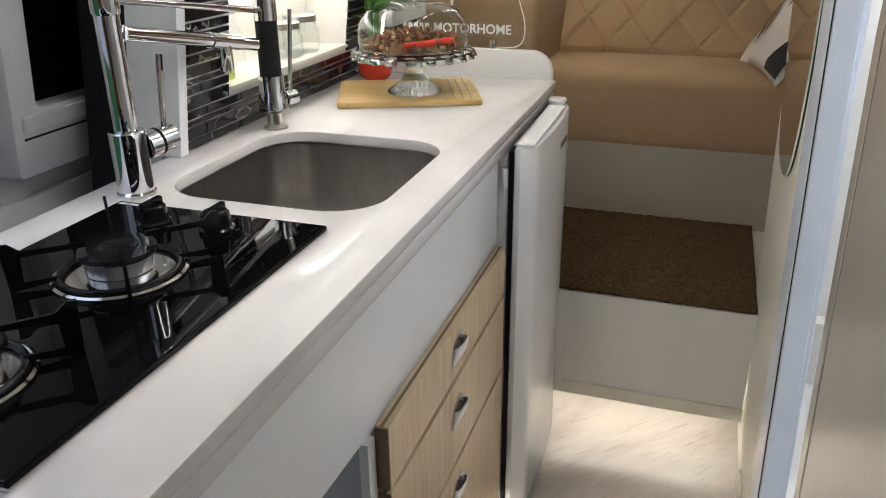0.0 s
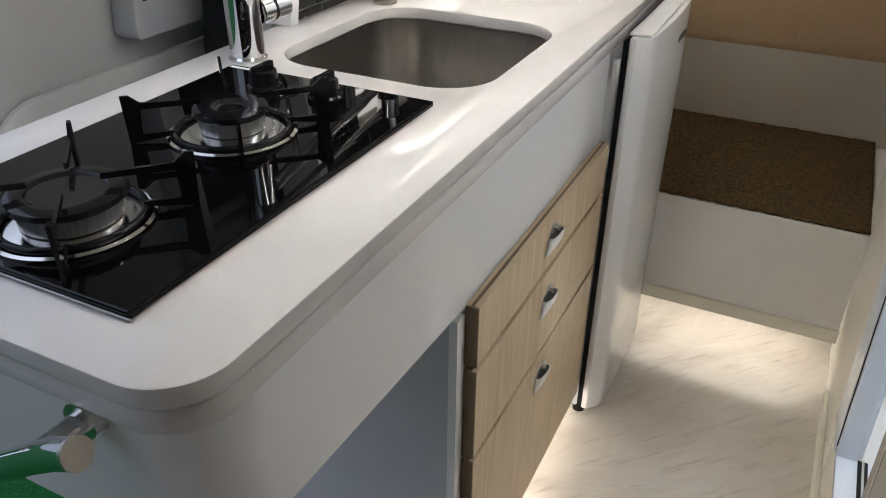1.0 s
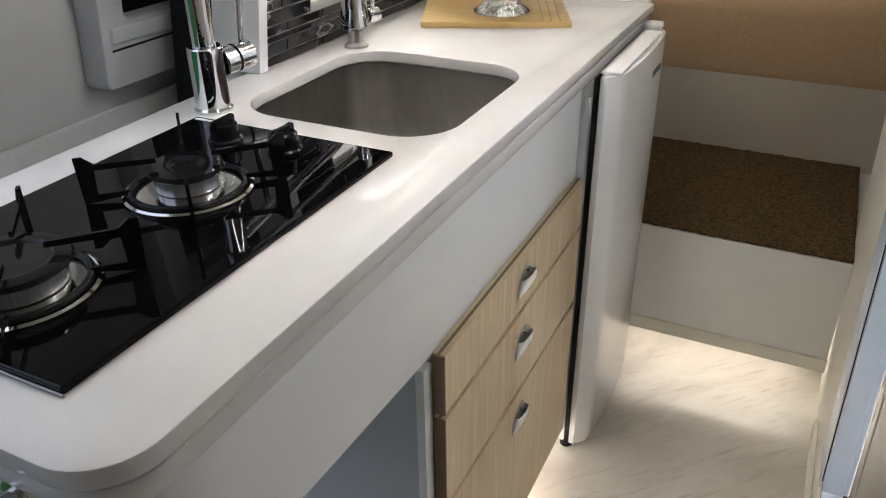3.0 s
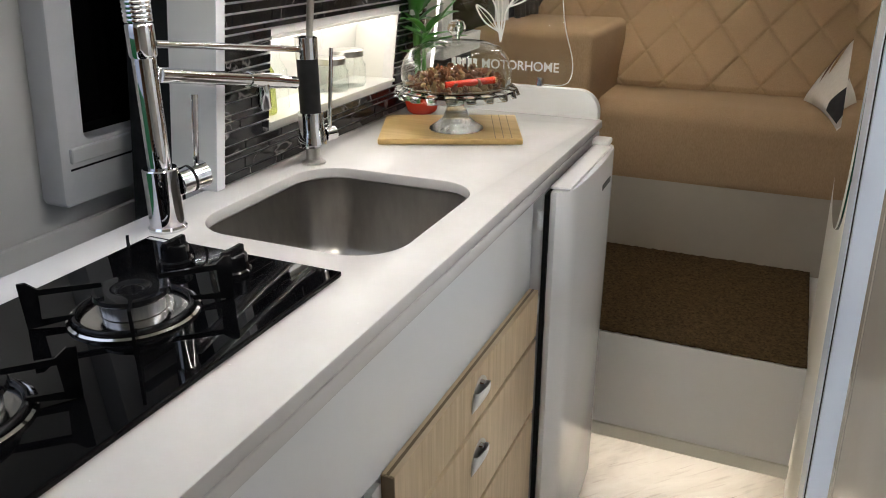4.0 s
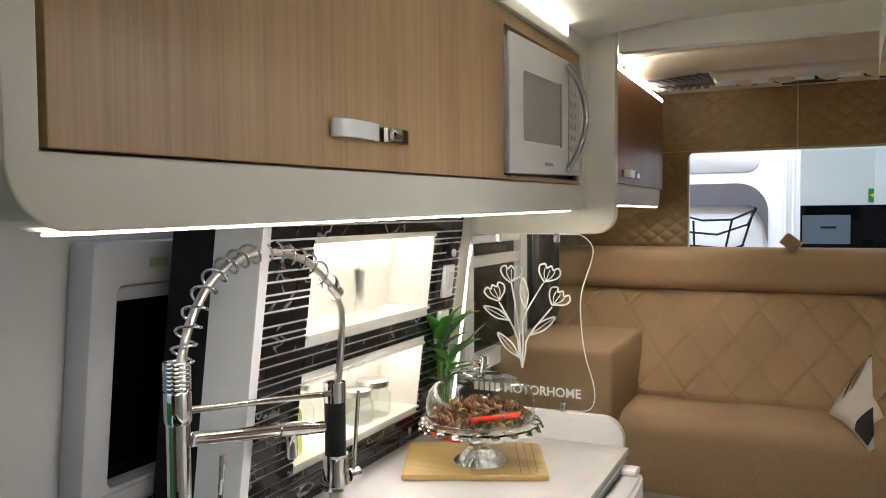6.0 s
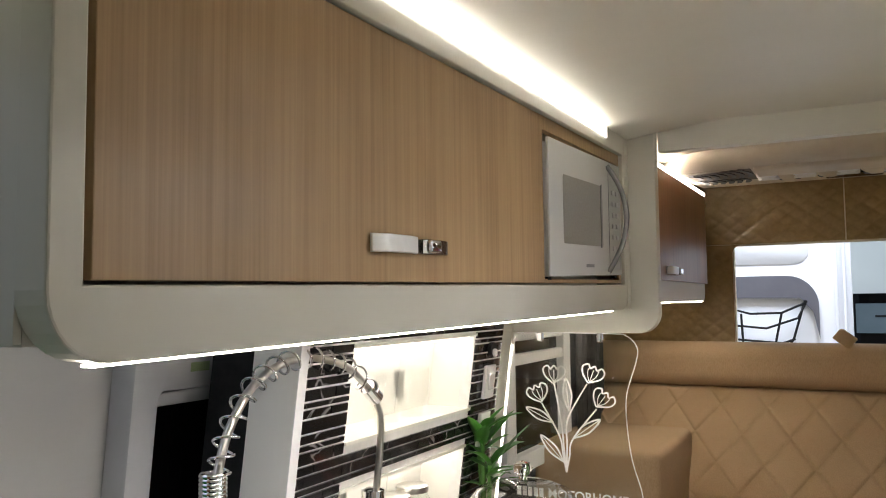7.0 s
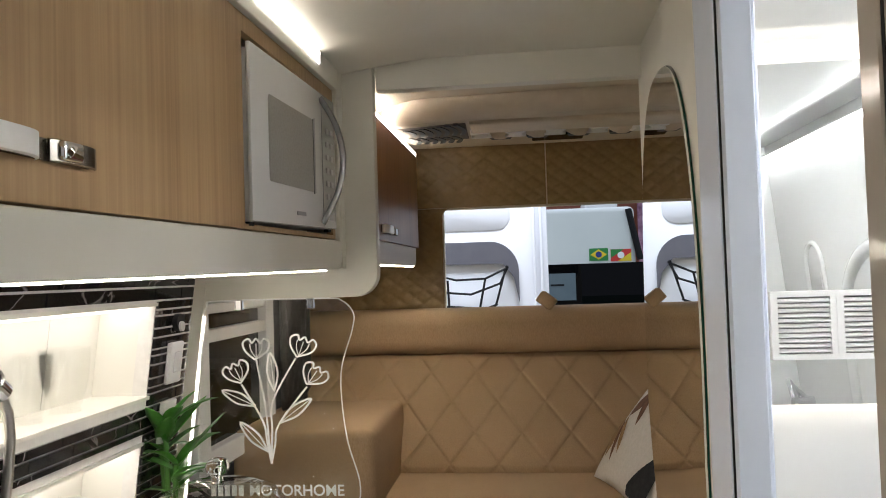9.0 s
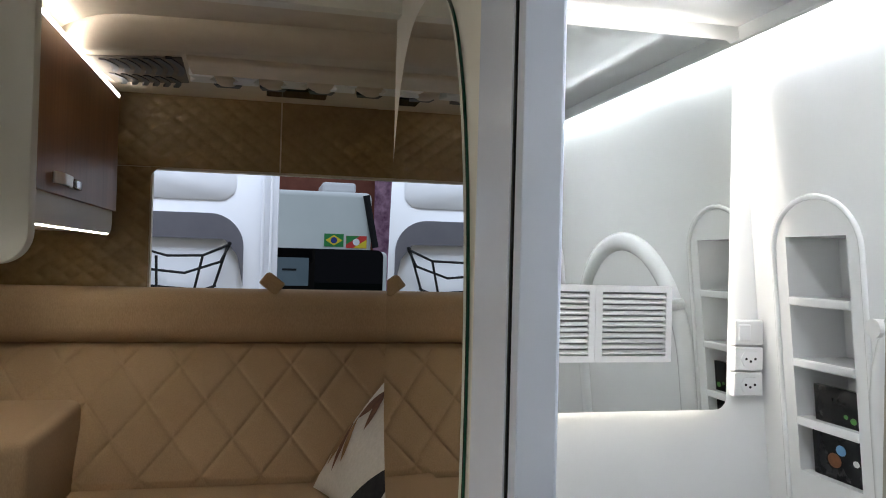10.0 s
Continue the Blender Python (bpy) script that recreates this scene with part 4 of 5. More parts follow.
def arch_line(s):
    """The spring hose from the riser over to the spray head."""
    # control points of the arch
    c = ((FX, FY, 1.185), (-0.706, 0.935, 1.225), (-0.706, 0.954, 1.275), (-0.704, 0.993, 1.325), (-0.701, 1.043, 1.352), (-0.698, 1.100, 1.361), (-0.695, 1.160, 1.354), (-0.693, 1.220, 1.334), (-0.691, 1.282, 1.288))
    k = s * (len(c) - 1)
    i = min(int(k), len(c) - 2)
    f = k - i
    p0, p1, p2, p3 = (Vector(c[max(0, min(len(c) - 1, i + d))]) for d in (-1, 0, 1, 2))
    return 0.5 * (2 * p1 + (p2 - p0) * f + (2 * p0 - 5 * p1 + 4 * p2 - p3) * f * f + (3 * p1 - p0 - 3 * p2 + p3) * f ** 3)


part("hose", tube([arch_line(k / 60) for k in range(61)] + [(-0.690, 1.301, 1.255), (-0.690, 1.304, 1.225), (-0.691, 1.301, 1.180), (-0.693, 1.292, 1.118)], 0.0062, 10), NICKEL, tp, "grey braided hose", smooth=60)
turns, pts = 15, []
for k in range(turns * 16 + 1):
    s = 0.115 + 0.86 * k / (turns * 16)
    p = arch_line(s)
    d = (arch_line(min(1, s + 0.01)) - arch_line(max(0, s - 0.01))).normalized()
    a = Vector((1, -0.4, 0)) - d * Vector((1, -0.4, 0)).dot(d)
    a.normalize()
    w = 2 * math.pi * k / 16
    pts.append(p + (a * math.cos(w) + d.cross(a) * math.sin(w)) * 0.0155)
part("spring", tube(pts, 0.0021, 7), CHROME, tp, smooth=60)
for k in range(7):
    part("spring_coil", tube([(FX + 0.0155 * math.cos(w), FY + 0.0155 * math.sin(w), 1.189 + 0.0055 * k) for w in [2 * math.pi * i / 20 for i in range(20)]], 0.0032, 6, closed=True), CHROME, tp, smooth=60)
e1, e0 = arch_line(1.0), arch_line(0.955)
part("end_ferrule", tube([e0, e1 + (e1 - e0) * 0.5], 0.0135, 18), CHROME, tp, smooth=40)
part("upper_arm", tube([(FX + 0.010, FY + 0.012, 1.158), (-0.697, 1.275, 1.108)], 0.0052, 12), CHROME, tp, smooth=40)
part("lower_arm", tube([(FX + 0.010, FY + 0.012, 1.118), (-0.698, 1.12, 1.083), (-0.694, 1.242, 1.058)], 0.0105, 16), CHROME, tp, smooth=40)
part("arm_joint", tube([(-0.698, 1.125, 1.082), (-0.696, 1.20, 1.067)], 0.0122, 16), CHROME, tp, smooth=40)
part("spout", lathe([(0.008, 1.028), (0.0105, 1.032), (0.0105, 1.070)], (-0.697, 1.160, 0), 14), CHROME, tp, smooth=40)

sp = thing("spray_head", "chrome and black spray head docked on a worktop stand", "spray head")
HX, HY = -0.698, 1.290
part("stand", lathe([(0.021, 0.9055), (0.021, 0.909), (0.013, 0.914), (0.013, 0.938)], (HX, HY, 0), 24), NICKEL, sp, smooth=40)
part("cup", lathe([(0.020, 0.936), (0.0255, 0.938), (0.0255, 0.958), (0.0240, 0.960), (0.0240, 0.964), (0.0225, 0.966), (0.0225, 0.999)], (HX, HY, 0), 28), CHROME, sp, smooth=40)
part("grip", lathe([(0.0185, 0.999), (0.0185, 1.091)], (HX, HY, 0), 24), RUBBER, sp, "black rubber grip", smooth=40)
part("neck", lathe([(0.0198, 1.091), (0.0198, 1.126), (0.012, 1.129), (0.001, 1.129)], (HX, HY, 0), 24), CHROME, sp, smooth=40)
part("side_valve", tube([(HX + 0.014, HY + 0.02, 0.955), (HX + 0.022, HY + 0.040, 0.955)], 0.012, 14), CHROME, sp, smooth=40)
part("trigger", tube([(HX + 0.018, HY + 0.030, 0.965), (HX + 0.024, HY + 0.040, 1.105)], 0.0040, 10), CHROME, sp, smooth=40)

# ---- cooktop details ----
CROWN = mottled("ribbed_steel", (0.40, 0.40, 0.41), (0.62, 0.62, 0.62), 260.0, 0.22, stretch=(1, 1, 0.05), metal=0.65)


def burner(cx, cy, cap_r, k_r):
    b = part("burner", lathe([(0.068, 0.9128), (0.0685, 0.9150), (0.0655, 0.9165), (0.0625, 0.9150), (0.056, 0.9150), (0.050, 0.9165), (0.040, 0.9180), (0.001, 0.9180)], (cx, cy, 0), 48), POLISHED, hb, "polished steel burner dish", smooth=35)
    part("dish_ring", tube([(cx + 0.0595 * math.cos(w), cy + 0.0595 * math.sin(w), 0.9180) for w in [2 * math.pi * k / 48 for k in range(48)]], 0.0038, 8, closed=True), BLACKIRON, b, "black enamel ring", smooth=60)
    part("crown", lathe([(0.034 * k_r, 0.9181), (0.037 * k_r, 0.9190), (0.038 * k_r, 0.9345), (0.034 * k_r, 0.9350)], (cx, cy, 0), 36), CROWN, b, smooth=35)
    part("cap", lathe([(0.041 * k_r, 0.9352), (0.0440 * k_r, 0.938), (0.0425 * k_r, 0.9420), (cap_r + 0.003, 0.9435), (cap_r, 0.9432), (cap_r - 0.0025, 0.9412), (0.010, 0.9405), (0.001, 0.9407)], (cx, cy, 0), 36), BLACKIRON, b, "black enamel burner cap", smooth=35)
    for k in range(4):
        w = radians(45 + 90 * k)
        d = Vector((math.cos(w), math.sin(w), 0))
        s_ = Vector((-d.y, d.x, 0)) * 0.0017
        bm = bmesh.new()
        outl = [(0.028, 0.9490), (0.029, 0.9540), (0.088, 0.9555), (0.098, 0.9640), (0.1060, 0.9640), (0.1040, 0.9130), (0.058, 0.9180), (0.058, 0.9225), (0.0900, 0.9225), (0.0885, 0.9490), (0.030, 0.9485)]
        rows = [[bm.verts.new(Vector((cx, cy, 0)) + d * r + s_ * sg + Vector((0, 0, z))) for r, z in outl] for sg in (-1, 1)]
        bm.faces.new(rows[0][::-1])
        bm.faces.new(rows[1])
        for i in range(len(outl)):
            j = (i + 1) % len(outl)
            bm.faces.new((rows[0][i], rows[0][j], rows[1][j], rows[1][i]))
        part("pan_support", bm, BLACKIRON, b, "black iron pan support")


burner(-0.536, 0.478, 0.034, 1.14)
burner(-0.542, 0.695, 0.019, 0.92)
for kx, ky in ((-0.512, 0.826), (-0.598, 0.822)):
    k_ = part("control_knob", lathe([(0.021, 0.9128), (0.021, 0.917), (0.018, 0.919), (0.0165, 0.936), (0.014, 0.938), (0.001, 0.938)], (kx, ky, 0), 28), BLACKIRON, hb, "black control knob", smooth=35)
    part("grip_bar", box(kx - 0.004, kx + 0.004, ky - 0.018, ky + 0.018, 0.932, 0.944, 0.002), BLACKIRON, k_)
part("name_plate", box(-0.690, -0.645, 0.868, 0.874, 0.9126, 0.9129), mat("silver_print", (0.5, 0.5, 0.5), 0.4), hb)
part("steel_trim", box(-0.697, -0.393, 0.3975, 0.3997, 0.9055, 0.9085, 0.0005), STEEL, hb, "thin steel trim")

# ---- grab rail on the worktop end ----
gr = thing("grab_rail", "curved chrome grab rail on the worktop end", "grab rail")
part("rail", tube([(-0.3585, 0.309, 0.8745), (-0.375, 0.309, 0.867), (-0.405, 0.309, 0.849), (-0.44, 0.308, 0.826), (-0.48, 0.308, 0.809), (-0.53, 0.308, 0.803), (-0.58, 0.308, 0.803), (-0.64, 0.308, 0.812), (-0.69, 0.307, 0.830)], 0.0112, 16), CHROME, gr, smooth=50)
part("end_cap", tube([(-0.358, 0.309, 0.8747), (-0.3545, 0.309, 0.8763)], 0.0117, 20), NICKEL, gr, smooth=40)
for x in (-0.430, -0.665):
    part("post", tube([(x, 0.309, 0.826), (x, 0.372, 0.824)], 0.0095, 14), CHROME, gr, smooth=40)
    part("rosette", tube([(x, 0.363, 0.824), (x, 0.3745, 0.824)], 0.0165, 22), NICKEL, gr, smooth=40)

# ---- things on the worktop ----
cbm = pose(-0.5655, 1.603, 0.9055, 0, 0, 23)
cbt = thing("cutting_board", "bamboo cutting board lying on the worktop", "cutting board")
part("board", moved(box(-0.142, 0.142, -0.108, 0.108, 0, 0.0125, 0.003), cbm), BAMBOO, cbt, smooth=30)
for x in (0.088, 0.104, 0.120):
    part("slat_joint", moved(box(x, x + 0.0012, -0.104, 0.104, 0.0125, 0.0129), cbm), EDGEWOOD, cbt)

CX, CY = -0.545, 1.585
ck = thing("cake_stand", "clear glass cake stand with scalloped rim on a fluted foot", "cake stand")
bm = bmesh.new()
seg = 72
prof = [(0.0530, 0.9185), (0.0525, 0.922), (0.040, 0.930), (0.026, 0.942), (0.018, 0.962), (0.015, 0.978), (0.022, 0.992), (0.05, 0.998)]
rings = []
for r, z in prof:
    rings.append([bm.verts.new((CX + r * (1 + 0.045 * math.cos(24 * 2 * math.pi * k / seg)) * math.cos(2 * math.pi * k / seg), CY + r * (1 + 0.045 * math.cos(24 * 2 * math.pi * k / seg)) * math.sin(2 * math.pi * k / seg), z)) for k in range(seg)])
for A, B in zip(rings, rings[1:]):
    for k in range(seg):
        bm.faces.new((A[k], A[(k + 1) % seg], B[(k + 1) % seg], B[k]))
bm.faces.new(rings[0][::-1])
bm.faces.new(rings[-1])
part("fluted_foot", bm, GLASS, ck, smooth=50)
bm = bmesh.new()
rings = []
for r, z, a in ((0.03, 0.998, 0), (0.105, 1.001, 0), (0.117, 0.998, 0.015), (0.121, 0.989, 0.035), (0.1235, 0.990, 0.035), (0.120, 1.003, 0.015), (0.108, 1.007, 0), (0.03, 1.004, 0)):
    rings.append([bm.verts.new((CX + r * (1 + a * math.cos(20 * w)) * math.cos(w), CY + r * (1 + a * math.cos(20 * w)) * math.sin(w), z)) for w in [2 * math.pi * k / 120 for k in range(120)]])
for A, B in zip(rings, rings[1:] + rings[:1]):
    for k in range(120):
        bm.faces.new((A[k], A[(k + 1) % 120], B[(k + 1) % 120], B[k]))
part("plate", bm, GLASS, ck, smooth=50)
dm = thing("glass_dome", "clear glass cake dome with a knob", "glass dome")
dprof = [(0.107, 1.008), (0.110, 1.022), (0.1095, 1.042), (0.104, 1.060), (0.089, 1.079), (0.062, 1.0895), (0.02, 1.0945), (0.0005, 1.095)]
part("dome", lathe(dprof, (CX, CY, 0), 48), DOME, dm, smooth=60)
part("knob", lathe([(0.010, 1.095), (0.008, 1.102), (0.017, 1.112), (0.019, 1.120), (0.014, 1.130), (0.0005, 1.134)], (CX, CY, 0), 24), GLASS, dm, smooth=60)
part("rim", tube([(CX + 0.1075 * math.cos(w), CY + 0.1075 * math.sin(w), 1.010) for w in [2 * math.pi * k / 48 for k in range(48)]], 0.002, 6, closed=True), GLASS, dm, smooth=60)
rng = random.Random(4)
pp = thing("dried_potpourri", "heap of brown dried flowers under the glass dome", "potpourri")
pp["kind"] = "stuff"
BROWNS = [mottled("dried_brown_%s" % n, lo, hi, 60.0, 0.8) for n, lo, hi in (("dark", (0.08, 0.03, 0.015), (0.17, 0.07, 0.03)), ("red", (0.14, 0.05, 0.02), (0.25, 0.095, 0.035)), ("tan", (0.20, 0.115, 0.05), (0.36, 0.22, 0.10)))]
bms = [bmesh.new() for _ in BROWNS]
for k in range(420):
    a, r = rng.uniform(0, 6.283), 0.095 * math.sqrt(rng.random())
    z = 1.009 + rng.random() * 0.032 * (1 - (r / 0.105) ** 3)
    m = pose(CX + r * math.cos(a), CY + r * math.sin(a), z, rng.uniform(0, 360), rng.uniform(0, 360), rng.uniform(0, 360))
    tmp = bmesh.new()
    bmesh.ops.create_icosphere(tmp, subdivisions=1, radius=1.0)
    sx, sy, sz = rng.uniform(0.004, 0.013), rng.uniform(0.004, 0.009), rng.uniform(0.0015, 0.004)
    for v in tmp.verts:
        v.co = Vector((v.co.x * sx, v.co.y * sy, v.co.z * sz + 0.3 * sx * v.co.x * v.co.x))
    merge(bms[k % 3], moved(tmp, m))
for b, m in zip(bms, BROWNS):
    part("petals", b, m, pp, smooth=60)
rs = thing("red_stick", "red lacquered stick lying among the dried flowers", "stick")
part("stick", tube([(CX + 0.015, CY - 0.088, 1.022), (CX + 0.092, CY - 0.03, 1.028)], 0.0065, 10), RED, rs, smooth=60)

pt = thing("plant_pot", "small glossy red ceramic pot", "plant pot")
PX, PY = -0.700, 1.748
part("pot", lathe([(0.026, 0.9055), (0.034, 0.912), (0.038, 0.930), (0.036, 0.950), (0.033, 0.952), (0.031, 0.945), (0.001, 0.944)], (PX, PY, 0), 28), RED, pt, smooth=50)
lb = thing("lucky_bamboo", "leafy green lucky bamboo plant in a red pot", "plant")
STALK = mottled("stalk_green", (0.05, 0.16, 0.03), (0.10, 0.26, 0.06), 12.0, 0.4)
tips = []
for dx, dy, top in ((-0.006, 0.0, 1.150), (0.010, -0.008, 1.085), (-0.016, 0.010, 1.115), (0.0, 0.012, 1.055)):
    part("stalk", tube([(PX + dx * 0.8, PY + dy * 0.8, 0.94), (PX + dx, PY + dy, 1.0), (PX + dx * 1.5, PY + dy * 1.5, top)], 0.005, 8), STALK, lb, smooth=60)
    tips.append((PX + dx * 1.5, PY + dy * 1.5, top))


def leaf(base, yaw, rise, length, width, droop):
    bm = bmesh.new()
    n = 8
    dirv = Vector((math.cos(yaw), math.sin(yaw), 0))
    sidev = Vector((-dirv.y, dirv.x, 0))
    rows = []
    for i in range(n + 1):
        f = i / n
        c = Vector(base) + dirv * length * f * math.cos(rise) + Vector((0, 0, length * (f * math.sin(rise) - droop * f * f)))
        w = width * math.sin(math.pi * min(1, 0.08 + 0.92 * f)) ** 0.8 * (1 - 0.35 * f)
        rows.append([bm.verts.new(c - sidev * w + Vector((0, 0, w * 0.35))), bm.verts.new(c), bm.verts.new(c + sidev * w + Vector((0, 0, w * 0.35)))])
    for A, B in zip(rows, rows[1:]):
        for j in range(2):
            bm.faces.new((A[j], A[j + 1], B[j + 1], B[j]))
    o = part("leaf", bm, LEAF, lb, smooth=60)
    o.modifiers.new("thick", "SOLIDIFY").thickness = 0.0006


for t_i, tip in enumerate(tips):
    count = 9 if t_i == 0 else 6
    for k in range(count):
        leaf((tip[0], tip[1], tip[2] - 0.010 * (k % 4)), 2.4 * k + t_i, radians(rng.uniform(8, 62)), rng.uniform(0.095, 0.140), rng.uniform(0.016, 0.021), rng.uniform(0.05, 0.40))

# ---- acrylic screen with flower drawing ----
ac = thing("acrylic_screen", "clear acrylic screen with white flower drawing and lettering", "screen")
AY = 1.850
def sketch(cx, cy):
    return (-0.676 + (cx / 2.007 - 130) * 0.00138, AY - 0.0032, 1.35 - (cy / 2.007 - 30) * 0.00128)


edge_line = smooth_line([sketch(*p) for p in ((600, 656), (665, 652), (690, 622), (690, 560), (662, 455), (648, 335), (650, 235), (682, 125), (686, 75), (655, 38), (600, 30), (300, 30), (268, 48), (258, 100), (240, 330), (235, 520))], 6)
outline = [(p.x, p.z) for p in edge_line] + [(sketch(232, 656)[0], sketch(232, 656)[2])]
pane = part("pane", slab(outline, "y", AY - 0.002, AY + 0.002), ACRYLIC, ac)
pane.visible_shadow = False
# white tube imitates the light caught in the sheet's edge
part("polished_edge", tube([(p.x, AY, p.z) for p in edge_line], 0.0013, 6), FLOWERWHITE, ac, "white line standing in for the glowing acrylic edge")


def drawn(name, pts, r=0.0020):
    part(name, tube(smooth_line([sketch(*p) for p in pts]), r, 6), FLOWERWHITE, ac)


ROOT = (447, 515)
for mid, end in (((432, 340), (410, 208)), ((455, 330), (522, 205)), ((470, 400), (552, 290)), ((425, 390), (366, 280))):
    drawn("stem", [ROOT, ((ROOT[0] + mid[0]) / 2, (ROOT[1] + mid[1]) / 2), mid, end])
for cx, cy, tilt in ((410, 175, 0), (540, 172, 20), (572, 257, 35), (354, 245, -25)):
    def turn(a, b):
        w = radians(tilt)
        return (cx + a * math.cos(w) - b * math.sin(w), cy + a * math.sin(w) + b * math.cos(w))
    drawn("petal", [turn(a, b) for a, b in ((-4, 32), (-30, 8), (-38, -18), (-22, -30), (-12, -18), (0, -30), (12, -18), (24, -30), (38, -16), (30, 8), (-4, 32))])
    for a in (-18, 0, 18):
        drawn("petal_line", [turn(0, 28), turn(a * 0.8, 5), turn(a, -16)], 0.0011)
for (ax, ay), (bx, by), w in (((460, 302), (450, 188), 15), ((405, 345), (310, 298), 16), ((472, 396), (563, 325), 15), ((438, 480), (360, 393), 15)):
    nx, ny = -(by - ay), bx - ax
    nl = math.hypot(nx, ny)
    nx, ny = nx / nl * w, ny / nl * w
    mx_, my_ = (ax + bx) / 2, (ay + by) / 2
    drawn("drawn_leaf", [(ax, ay), (mx_ + nx, my_ + ny), (bx, by), (mx_ - nx, my_ - ny), (ax, ay)])
    drawn("leaf_vein", [(ax, ay), (mx_, my_), (bx, by)], 0.0010)


def lettering(name, text, x0, x1, z0, y, parent, material, bold=0.0):
    cu = bpy.data.curves.new(name, "FONT")
    cu.body = text
    cu.extrude = 0.0004
    cu.offset = bold
    ob = new(name, cu)
    dg = bpy.context.evaluated_depsgraph_get()
    me = bpy.data.meshes.new_from_object(ob.evaluated_get(dg))
    bpy.data.objects.remove(ob)
    xs = [v.co.x for v in me.vertices]
    zs = [v.co.y for v in me.vertices]
    w, h = max(xs) - min(xs), max(zs) - min(zs)
    for v in me.vertices:
        v.co = Vector((x0 + (v.co.x - min(xs)) * (x1 - x0) / w, y - v.co.z * (x1 - x0) / w, z0 + (v.co.y - min(zs)) * (x1 - x0) / w * 1.02))
    me.materials.clear()
    me.materials.append(material)
    o = new(name, me)
    o.parent = parent
    return o


lettering("lettering", "MOTORHOME", -0.592, -0.409, 0.999, AY - 0.003, ac, FLOWERWHITE, 0.016)
for k in range(5):
    part("name_bar", box(-0.668 + 0.0135 * k, -0.6585 + 0.0135 * k, AY - 0.0036, AY - 0.0026, 0.999, 1.019), FLOWERWHITE, ac)
for x, z0, z1 in ((-0.606, 1.350, 1.371), (-0.466, 1.350, 1.371), (-0.452, 0.966, 0.986)):
    part("clip", box(x - 0.007, x + 0.007, AY - 0.006, AY + 0.006, z0, z1, 0.002), CHROME, ac)

# window behind the screen with its blind, and a curtain
sw_ = thing("side_window", "small side window with white frame and blind", "window")
part("frame", slab([(2.02, 0.98), (2.52, 0.98), (2.52, 1.42), (2.02, 1.42)], "x", -0.798, -0.765, [(2.08, 1.03), (2.46, 1.03), (2.46, 1.36), (2.08, 1.36)][::-1], 0.004), PLASTIC, sw_, "white plastic window frame")
part("pane", box(-0.7985, -0.790, 2.07, 2.47, 1.02, 1.37), BLACKGLASS, sw_, "dark tinted pane")
part("blind_rail", box(-0.789, -0.768, 2.082, 2.458, 1.27, 1.30, 0.004), PLASTIC, sw_)
part("blind_rail", box(-0.789, -0.768, 2.082, 2.458, 1.335, 1.358, 0.004), PLASTIC, sw_)
led_strip("led_strip", "vertical led strip at the end of the backsplash", lean(box(0.0125, 0.0150, 1.866, 1.8725, 0.97, 1.34)), LED_SIDE)
setting("trim_end_post", lean(box(-0.06, 0.0122, 1.8628, 1.880, 0.40, 1.405)), CREAM, "cream post closing the end of the backsplash")
cu_ = thing("curtain", "dark brown gathered curtain beside the side window", "curtain")
part("cloth", grid(lambda u, v: (-0.76 + 0.014 * math.sin(u * 38), 2.56 + 0.28 * u, 0.98 + 0.45 * v), 90, 4), mottled("dark_brown_cloth", (0.02, 0.016, 0.013), (0.04, 0.032, 0.026), 90.0, 0.6), cu_, smooth=60).modifiers.new("thick", "SOLIDIFY").thickness = 0.002
so = thing("wall_socket", "white power socket on the mosaic", "socket")
part("plate", lean(box(0.002, 0.012, 1.745, 1.795, 1.225, 1.300, 0.003)), PLASTIC, so)
part("rocker", lean(box(0.0122, 0.015, 1.757, 1.783, 1.245, 1.282, 0.002)), FRIDGE, so)
so2 = thing("wall_socket", "white lower power socket on the mosaic", "socket")
part("plate", lean(box(0.002, 0.012, 1.740, 1.790, 1.120, 1.195, 0.003)), PLASTIC, so2)
hk = thing("key_switch", "black round switch with white button on the mosaic", "switch")
part("bezel", tube([(leanx(1.335) + 0.002, 1.772, 1.335), (leanx(1.335) + 0.012, 1.772, 1.335)], 0.016, 20), RUBBER, hk)
part("button", tube([(leanx(1.33) + 0.012, 1.770, 1.328), (leanx(1.33) + 0.017, 1.770, 1.328)], 0.009, 18), PLASTIC, hk)

# ---- pillow on the sofa ----
pw = thing("throw_pillow", "white throw pillow with brown leaf print", "pillow")
P0, PU, PV = Vector((0.130, 2.610, 0.820)), Vector((0.08, -0.37, 0.0)), Vector((0.22, 0.02, 0.30))
PN = PU.cross(PV).normalized()
PN = -PN if PN.y > 0 else PN


def pillow_at(u, v, side):
    e = (max(0.0, 4 * u * (1 - u)) * max(0.0, 4 * v * (1 - v))) ** 0.45
    pin = 0.05 * (4 * u * (1 - u)) * (2 * v - 1) ** 2
    q = P0 + PU * (u + 0.06 * (0.5 - u) * 4 * v * (1 - v)) + PV * (v + 0.06 * (0.5 - v) * 4 * u * (1 - u))
    return q + PN * (0.055 * e * side + 0.03)


